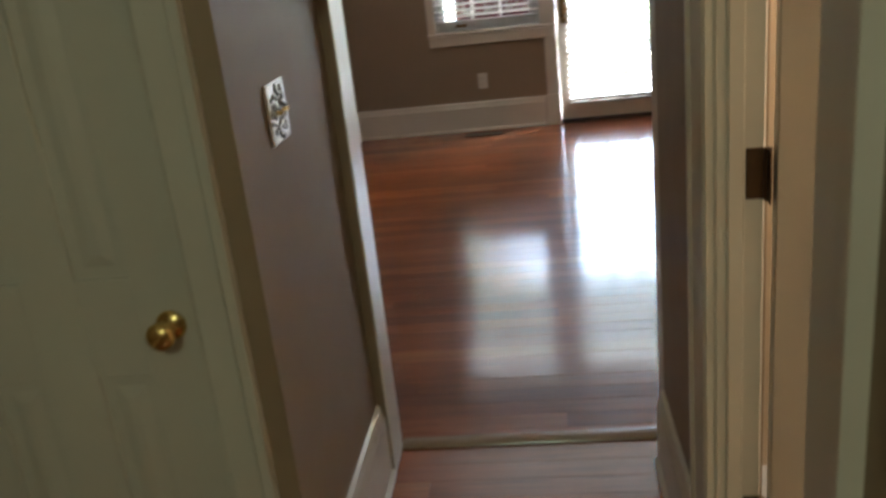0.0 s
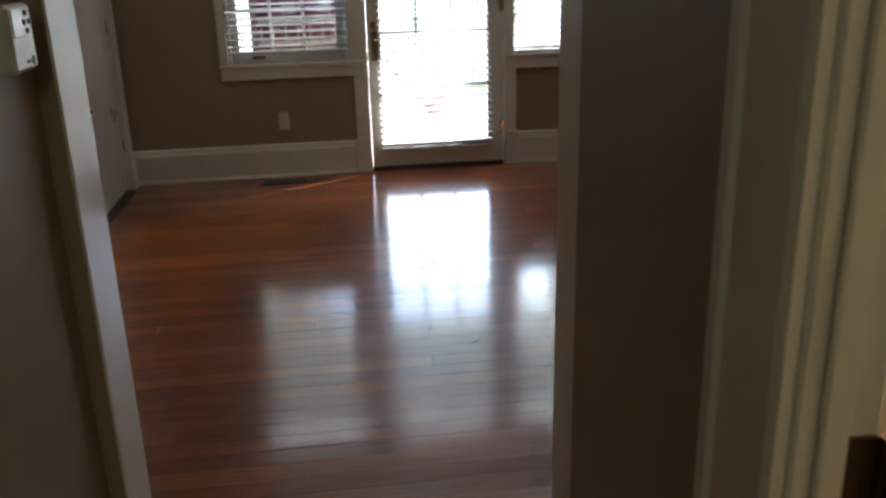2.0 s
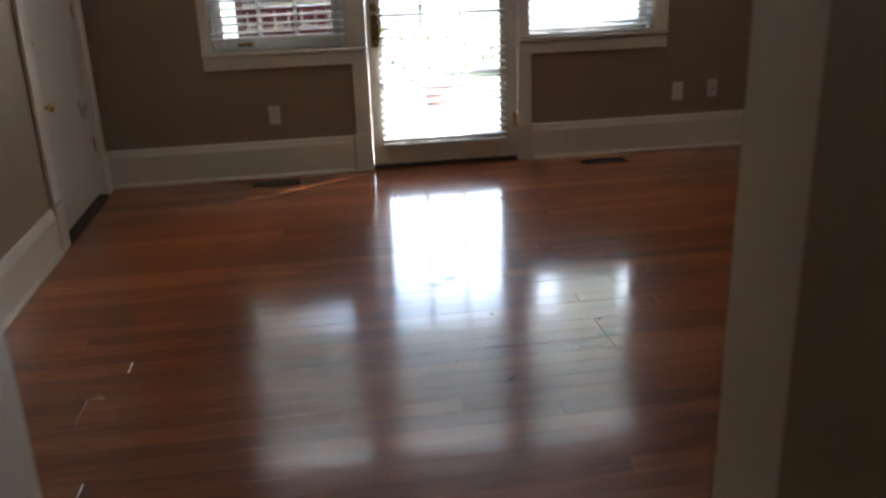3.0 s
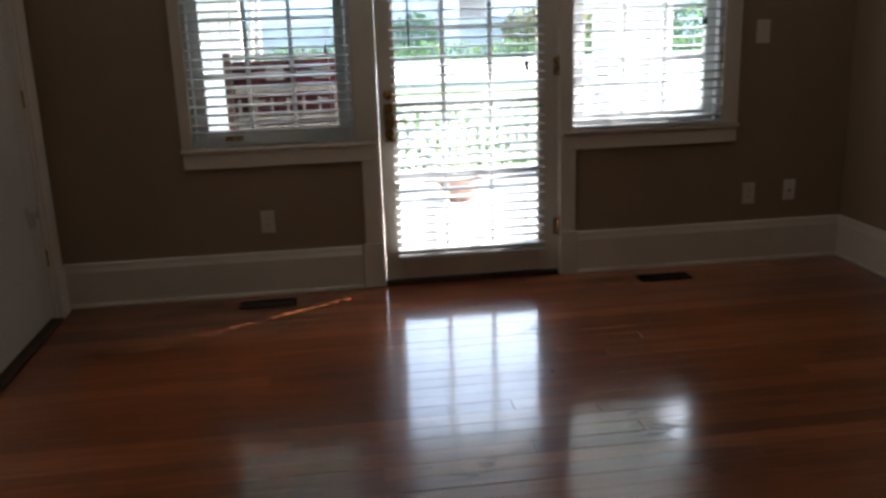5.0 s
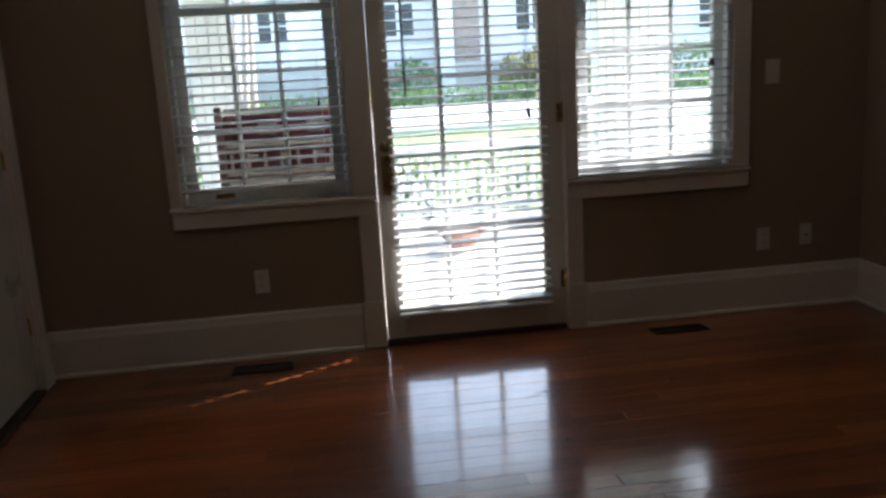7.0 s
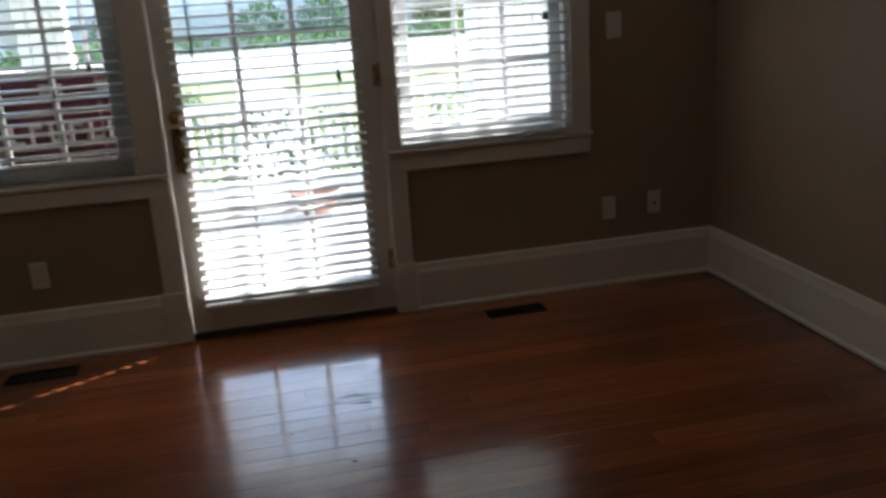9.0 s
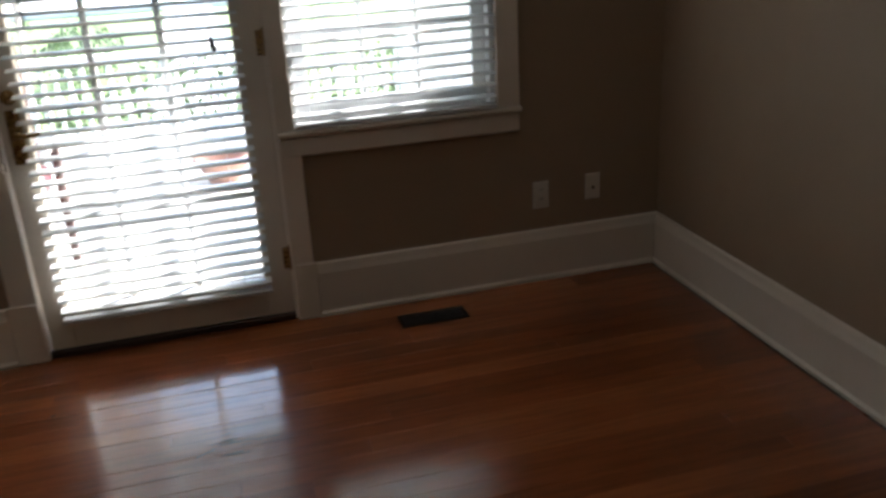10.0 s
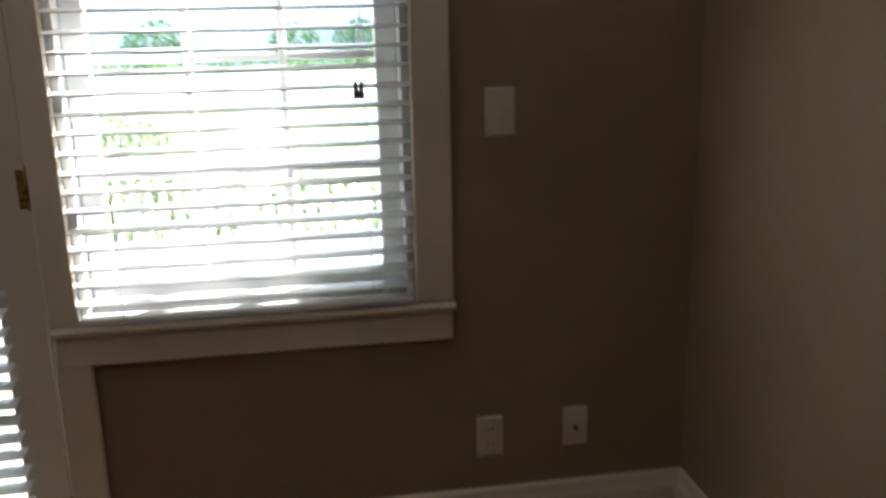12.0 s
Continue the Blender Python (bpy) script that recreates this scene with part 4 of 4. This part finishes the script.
def porch_chair():
    c = thing("porch_chair", "dark wooden porch chair with grey fretwork back and maroon cushion", "chair", (-0.420, 0.86, DECK + 0.002))
    w = 0.385
    for x in (-w, w):
        for y, h in ((-0.27, 1.275), (0.30, 0.66)):
            bm = B()
            box(bm, (x - 0.020, y - 0.024, 0), (x + 0.020, y + 0.024, h), 0.005)
            part("leg", bm, MAHOG, c)
        bm = B()
        box(bm, (x - 0.04, -0.24, 0.66), (x + 0.04, 0.36, 0.69), 0.008)
        part("armrest", bm, CREAM, c)
    for nm, lo, hi in (("top_rail", (-w + 0.028, -0.295, 1.235), (w - 0.028, -0.245, 1.265)), ("back_rail", (-w + 0.028, -0.290, 1.055), (w - 0.028, -0.255, 1.085)),
                       ("back_rail", (-w + 0.028, -0.290, 0.50), (w - 0.028, -0.255, 0.54)), ("seat_frame", (-w + 0.028, -0.26, 0.36), (w - 0.028, 0.30, 0.42))):
        bm = B()
        box(bm, lo, hi, 0.006)
        part(nm, bm, CREAM, c)
    # fretwork bars between the back rails
    cell = (2 * w - 0.056) / 8
    for i in range(8):
        x0 = -w + 0.028 + i * cell
        for j, zc in enumerate((0.62, 0.78, 0.97)):
            bm = B()
            box(bm, (x0 + 0.014, -0.286, zc - 0.052), (x0 + 0.030, -0.262, zc + 0.052), 0.003)
            box(bm, (x0 + 0.031, -0.285, zc + (0.028 if (i + j) % 2 else -0.044)), (x0 + cell - 0.014, -0.263, zc + (0.044 if (i + j) % 2 else -0.028)), 0.003)
            part("fret", bm, CREAM, c)
    for zc in (0.70, 0.86, 0.91):
        bm = B()
        box(bm, (-w + 0.028, -0.288, zc - 0.010), (w - 0.028, -0.260, zc + 0.010), 0.003)
        part("fret_rail", bm, CREAM, c)
    for x in (-0.13, 0.13):
        bm = B()
        box(bm, (x - 0.05, -0.286, 1.12), (x + 0.05, -0.262, 1.20), 0.003)
        part("fret", bm, CREAM, c)
    for nm, lo, hi in (("back_cushion", (-w - 0.012, -0.244, 0.50), (w + 0.012, -0.13, 1.225)), ("seat_cushion", (-w + 0.03, -0.12, 0.43), (w - 0.03, 0.31, 0.55))):
        bm = B()
        box(bm, lo, hi, 0.035)
        part(nm, bm, RED, c, "maroon cloth cushion", True)
    return c


porch_chair()


# ---- foliage ----
def leaf_cloud(name, blobs, count, size, material, label, category, seed, kind="stuff"):
    """Many small leaf quads spread near the surface of uneven lumps."""
    r = np.random.RandomState(seed)
    verts, faces = [], []
    vol = np.array([b[3] * b[4] for b in blobs], float)
    pick = r.choice(len(blobs), count, p=vol / vol.sum())
    for k in pick:
        cx, cy, cz, rx, rz = blobs[k]
        d = r.normal(size=3)
        d /= np.linalg.norm(d)
        rad = 0.55 + 0.5 * r.rand() ** 0.6
        c = Vector((cx + d[0] * rx * rad, cy + d[1] * rx * rad, cz + d[2] * rz * rad))
        q = Euler(r.uniform(-1.5, 1.5, 3)).to_matrix()
        s = size * r.uniform(0.6, 1.35)
        n = len(verts)
        for u, v in ((-0.5, 0), (0, -0.28), (0.5, 0), (0, 0.28)):
            verts.append(c + q @ Vector((u * s, v * s, 0.12 * s * (abs(u) * 2))))
        faces.append((n, n + 1, n + 2, n + 3))
    me = bpy.data.meshes.new(name)
    me.from_pydata([tuple(v) for v in verts], [], faces)
    me.materials.append(material)
    ob = new(name, me)
    if label:
        tagged(ob, label, category, kind=kind)
    return ob


def hedge_row(x0, x1, y, top, depth, step, seed):
    r = random.Random(seed)
    out = []
    x = x0
    while x < x1:
        h = top - GZ + r.uniform(-0.12, 0.12)
        out.append((x, y + r.uniform(-0.2, 0.2), GZ + h * 0.52, depth * r.uniform(0.8, 1.15), h * 0.52))
        x += step * r.uniform(0.8, 1.2)
    return out


leaf_cloud("hedge", hedge_row(-30, 55, 38.6, 0.22, 0.8, 0.9, 3), 9000, 0.24, HEDGE, "clipped green hedge along the far side of the road", "hedge", 1)
leaf_cloud("hedge", hedge_row(-3.0, 4.4, 4.75, 0.34, 0.42, 0.4, 8), 5000, 0.085, SHRUB, "low dark green shrubs in front of the porch railing", "hedge", 2)
leaf_cloud("shrub", [(10.5, 41, 0.6, 1.5, 1.2), (12.2, 41.4, 0.9, 1.7, 1.5), (14.5, 41, 0.5, 1.4, 1.1)], 2600, 0.26, BUSH, "rounded olive-brown shrubs before the house", "shrub", 5)
leaf_cloud("shrub", [(1.5, 41, 0.5, 1.2, 1.1), (4.6, 41.5, 0.6, 1.3, 1.1), (-5, 41.5, 0.6, 1.6, 1.2), (19.5, 41, 0.6, 1.6, 1.2), (24, 41, 0.8, 1.8, 1.4)], 3600, 0.26, HEDGE, "rounded green shrubs before the house", "shrub", 6)
leaf_cloud("flowering_shrub", [(3.75, 5.3, 0.10, 0.55, 0.62), (4.5, 5.6, 0.0, 0.55, 0.6)], 2200, 0.07, BLOOM, "flowering shrub with pale blossoms beside the porch", "shrub", 7)
leaf_cloud("flowering_shrub", [(-2.2, 9.5, -0.1, 0.7, 0.5), (-0.9, 10.5, -0.15, 0.6, 0.45)], 1500, 0.10, SHRUB, "low green shrub on the lawn", "shrub", 9)


def tree(x, y, stems, height, crown, leaf, seed, label, lean=0.28, radius=0.05):
    r = random.Random(seed)
    t = thing("tree", label, "tree", (x, y, GZ))
    bm = B()
    tips = []
    for k in range(stems):
        a = 2 * math.pi * k / stems + r.uniform(-0.3, 0.3)
        p = Vector((0.10 * math.cos(a), 0.10 * math.sin(a), -0.05))
        rad = radius * r.uniform(0.8, 1.15)
        for s in range(7):
            q = p + Vector((math.cos(a) * lean * r.uniform(0.3, 1.0) / 3 + r.uniform(-0.04, 0.04), math.sin(a) * lean * r.uniform(0.3, 1.0) / 3 + r.uniform(-0.04, 0.04), height / 7))
            rod(bm, p, q, rad, rad * 0.86, 8)
            if s > 3:
                b = q + Vector((r.uniform(-0.6, 0.6), r.uniform(-0.6, 0.6), r.uniform(0.3, 0.7)))
                rod(bm, q, b, rad * 0.5, rad * 0.2, 6)
                tips.append(b)
            p, rad = q, rad * 0.86
        tips.append(p)
    part("trunk", bm, BARK, t)
    blobs = [(v.x, v.y, v.z + r.uniform(0, 0.3), crown * r.uniform(0.3, 0.6), crown * r.uniform(0.25, 0.5)) for v in tips]
    c = leaf_cloud("crown", blobs, 3200, 0.13 * max(1.0, radius / 0.06), leaf, "", "", seed)
    c.parent = t
    return t


tree(-1.30, 7.2, 5, 5.6, 1.2, RUST, 11, "slender many-stemmed tree with pale bark and rusty leaves")
tree(22.0, 52.0, 2, 8.0, 4.0, HEDGE, 12, "tall green tree behind the far houses", 0.8, 0.22)
tree(-9.0, 52.0, 2, 8.5, 4.2, HEDGE, 13, "tall green tree behind the far houses", 0.8, 0.22)

# ---- road and houses across it ----
structure("road", [((-300, 22.0, GZ), (300, 36.6, GZ + 0.02))], STREET, "pale sunlit concrete road", "road")
structure("kerb", [((-300, 21.82, GZ), (300, 22.0, GZ + 0.12)), ((-300, 36.6, GZ), (300, 36.78, GZ + 0.12))], MORTAR, "pale concrete kerb along the road", "kerb", 0.02)
structure("pavement", [((0.1, 4.6, GZ), (1.3, 21.82, GZ + 0.03))], STREET, "pale concrete garden path to the porch", "path", 0.01)


def brick_texture_material():
    a = Mat("far_brickwork", (0.3, 0.22, 0.18), 0.9)
    br = a.node("ShaderNodeTexBrick", Scale=1.0, Mortar_Size=0.014, Brick_Width=0.30, Row_Height=0.11)
    br.inputs["Color1"].default_value, br.inputs["Color2"].default_value, br.inputs["Mortar"].default_value = (0.22, 0.14, 0.11, 1), (0.34, 0.25, 0.20, 1), (0.50, 0.48, 0.45, 1)
    sep = a.node("ShaderNodeSeparateXYZ")
    com = a.node("ShaderNodeCombineXYZ")
    a.link(a.coords(), sep.inputs[0])
    a.link(sep.outputs[0], com.inputs[0])
    a.link(sep.outputs[2], com.inputs[1])
    a.link(com.outputs[0], br.inputs["Vector"])
    a.to("Base Color", br.outputs["Color"])
    a.bump(br.outputs["Fac"], 0.4, 0.02)
    return a.m


FARBRICK = brick_texture_material()


def house(x0, x1, y, z1, label, wallmat, wins, seed):
    h = thing("house", label, "house", (0, 0, 0), "houses across the road")
    bm = B()
    box(bm, (x0, y, GZ), (x1, y + 9, z1))
    part("wall", bm, wallmat, h)
    n = int((z1 - GZ - 0.6) / 0.24)
    bm = B()
    for i in range(n):
        z = GZ + 0.6 + i * 0.24
        extrude_profile(bm, [(0, 0), (0.035, 0), (0.008, 0.235), (0, 0.235)], (x0, y, z), (x1, y, z), (0, -1, 0))
    part("siding", bm, wallmat, h)
    bm = B()
    xm = (x0 + x1) / 2
    v = [bm.verts.new(c) for c in ((x0 - 0.6, y - 0.7, z1), (x1 + 0.6, y - 0.7, z1), (x1 + 0.6, y + 9.7, z1), (x0 - 0.6, y + 9.7, z1), (x0 + 2, y + 4.5, z1 + 3.2), (x1 - 2, y + 4.5, z1 + 3.2))]
    for f in ((0, 1, 5, 4), (1, 2, 5), (2, 3, 4, 5), (3, 0, 4), (3, 2, 1, 0)):
        bm.faces.new([v[k] for k in f])
    part("roof", bm, GUTTER, h)
    for wx, wz, ww, wh in wins:
        f = B()
        for lo, hi in (((wx - 0.14, y - 0.10, wz - 0.14), (wx, y - 0.04, wz + wh + 0.14)), ((wx + ww, y - 0.10, wz - 0.14), (wx + ww + 0.14, y - 0.04, wz + wh + 0.14)),
                       ((wx, y - 0.10, wz + wh), (wx + ww, y - 0.04, wz + wh + 0.14)), ((wx, y - 0.12, wz - 0.14), (wx + ww, y - 0.04, wz)),
                       ((wx + ww / 2 - 0.09, y - 0.09, wz), (wx + ww / 2 + 0.09, y - 0.05, wz + wh)), ((wx, y - 0.085, wz + wh / 2 - 0.04), (wx + ww, y - 0.05, wz + wh / 2 + 0.04))):
            box(f, lo, hi)
        wn_ = part("window", f, WHITEP, h)
        for a, b in ((wx, wx + ww / 2 - 0.09), (wx + ww / 2 + 0.09, wx + ww)):
            for c, d in ((wz, wz + wh / 2 - 0.04), (wz + wh / 2 + 0.04, wz + wh)):
                p = B()
                box(p, (a, y - 0.065, c), (b, y - 0.055, d))
                part("pane", p, DARKGL, wn_)
    return h


hs = house(-9.0, 17.5, 45.0, 6.4, "pale clapboard house with a brick pier across the road", SIDING, [(3.5, 3.0, 1.7, 1.7), (0.2, 3.0, 1.5, 1.7), (-3.2, 3.0, 1.5, 1.7), (-6.6, 3.0, 1.5, 1.7), (11.0, 3.0, 1.7, 1.7), (14.4, 3.0, 1.5, 1.7)], 1)
bm = B()
box(bm, (7.2, 43.3, GZ), (8.6, 44.6, 6.2))
part("brick_pier", bm, FARBRICK, hs, "weathered brown brick pier")
bm = B()
box(bm, (6.1, 42.9, GZ), (7.1, 43.15, 6.2), 0.02)
part("column", bm, WHITEP, hs, "white square porch column")
for x in (-8.6, -5.2, -1.6, 2.3):
    bm = B()
    box(bm, (x, 43.2, 1.4), (x + 0.28, 43.48, 6.3), 0.02)
    part("column", bm, WHITEP, hs, "white square porch column")
for k in range(53):
    bm = B()
    box(bm, (-8.86 + k * 0.28, 43.3, 1.45), (-8.77 + k * 0.28, 43.37, 2.25))
    part("baluster", bm, WHITEP, hs)
bm = B()
box(bm, (-9.0, 43.25, 2.25), (6.1, 43.42, 2.36))
part("handrail", bm, WHITEP, hs)
bm = B()
box(bm, (-9.0, 43.2, GZ), (17.5, 45.0, 1.4))
part("porch_floor", bm, MORTAR, hs, "raised pale porch base")
house(-30, -11.5, 45.5, 6.0, "pale house across the road", SIDING, [(-25, 2.4, 1.6, 1.8), (-20, 2.4, 1.6, 1.8), (-15, 2.4, 1.6, 1.8)], 2)
house(20.5, 40, 45.5, 6.2, "pale grey house across the road", SIDING, [(22, 2.6, 1.7, 1.8), (26, 2.6, 1.7, 1.8), (31, 2.6, 1.7, 1.8), (35, 2.6, 1.7, 1.8)], 3)

# ---- floorboards ----
FLOOR_LABEL = "varnished reddish-brown oak strip floor, worn and shiny"
floor = structure("floor", [((XL - 0.12, YB, -0.04), (XR, WT - 0.01, -0.021))], GAPS, FLOOR_LABEL, "floor")
floor_hall = structure("floor_hall", [((XL, HY0, -0.04), (HR + 0.1, YB, -0.021))], GAPS, FLOOR_LABEL, "floor")
structure("floor_washroom", [((HR + 0.1, -7.4, -0.04), (WX, HY1, -0.002))], PORCHP, "pale washroom floor", "floor")


def plank_mesh(length, width):
    bm = B()
    a, c = 0.0003, 0.0007
    lo = [bm.verts.new(p) for p in ((a, a, -0.019), (length - a, a, -0.019), (length - a, width - a, -0.019), (a, width - a, -0.019))]
    md = [bm.verts.new(p) for p in ((a, a, -c), (length - a, a, -c), (length - a, width - a, -c), (a, width - a, -c))]
    hi = [bm.verts.new(p) for p in ((a + c, a + c, 0), (length - a - c, a + c, 0), (length - a - c, width - a - c, 0), (a + c, width - a - c, 0))]
    for r1, r2 in ((lo, md), (md, hi)):
        for k in range(4):
            bm.faces.new((r1[k], r1[(k + 1) % 4], r2[(k + 1) % 4], r2[k]))
    bm.faces.new(hi)
    me = bpy.data.meshes.new("plank")
    bm.to_mesh(me)
    bm.free()
    me.materials.append(OAK)
    return me


PW = 0.0830
LENGTHS = {k: plank_mesh(k * 0.1, PW) for k in range(3, 44)}
rnd = random.Random(21)


def lay(parent, x0, x1, y0, y1):
    y = y0
    while y < y1 - 0.02:
        x, first = x0, True
        while x < x1 - 0.02:
            k = min(rnd.randint(4 if first else 13, 30), math.ceil((x1 - x) * 10 + 0.01))
            k = max(3, min(k, 43))
            shared("plank", LENGTHS[k], parent, pose(x, y, rnd.uniform(-0.0004, 0.0), rnd.uniform(-0.13, 0.13), rnd.uniform(-0.01, 0.01), 0))
            x, first = x + k * 0.1, False
        y += PW


lay(floor, XL - 0.02, XR - 0.08, YB + 0.0, -0.03)
lay(floor_hall, XL - 0.02, HR - 0.022, HY0, YB - 0.01)

# ---- specks and gouges on the floor ----
bm = B()
for x, y, r in ((0.04, -0.46, 0.006), (0.55, -1.325, 0.007), (0.648, -2.556, 0.006), (0.36, -1.07, 0.004), (0.26, -2.42, 0.005)):
    lathe(bm, [(r, 0.0005), (r * 0.8, 0.003), (r * 0.2, 0.0045)], (x, y, 0), (0, 0, 1), 7)
for x, y, a in ((0.058, -2.791, 70), (0.22, -2.95, 40)):
    box(bm, (-0.026, -0.002, 0.0005), (0.026, 0.002, 0.0025), 0, pose(x, y, 0, 0, 0, a))
tagged(part("floor_debris", bm, BARK_BITS), "dry dark leaf crumbs scattered on the boards", "debris", kind="stuff")
bm = B()
r = random.Random(4)
for cx, cy, n, sx, sy in ((0.76, -1.86, 22, 0.10, 0.16), (0.60, -0.87, 12, 0.10, 0.04), (0.62, -2.75, 10, 0.14, 0.10), (0.15, -2.0, 8, 0.2, 0.08), (-0.3, -2.6, 8, 0.25, 0.12)):
    for k in range(n):
        l, w = r.uniform(0.012, 0.045), r.uniform(0.0012, 0.003)
        box(bm, (-l, -w, 0.0003), (l, w, 0.0009), 0, pose(cx + r.gauss(0, sx) * 0.6, cy + r.gauss(0, sy) * 0.6, 0, 0, 0, r.gauss(0, 12)))
tagged(part("floor_gouges", bm, GAPS), "short dark gouges worn into the varnish", "scratches", kind="stuff")
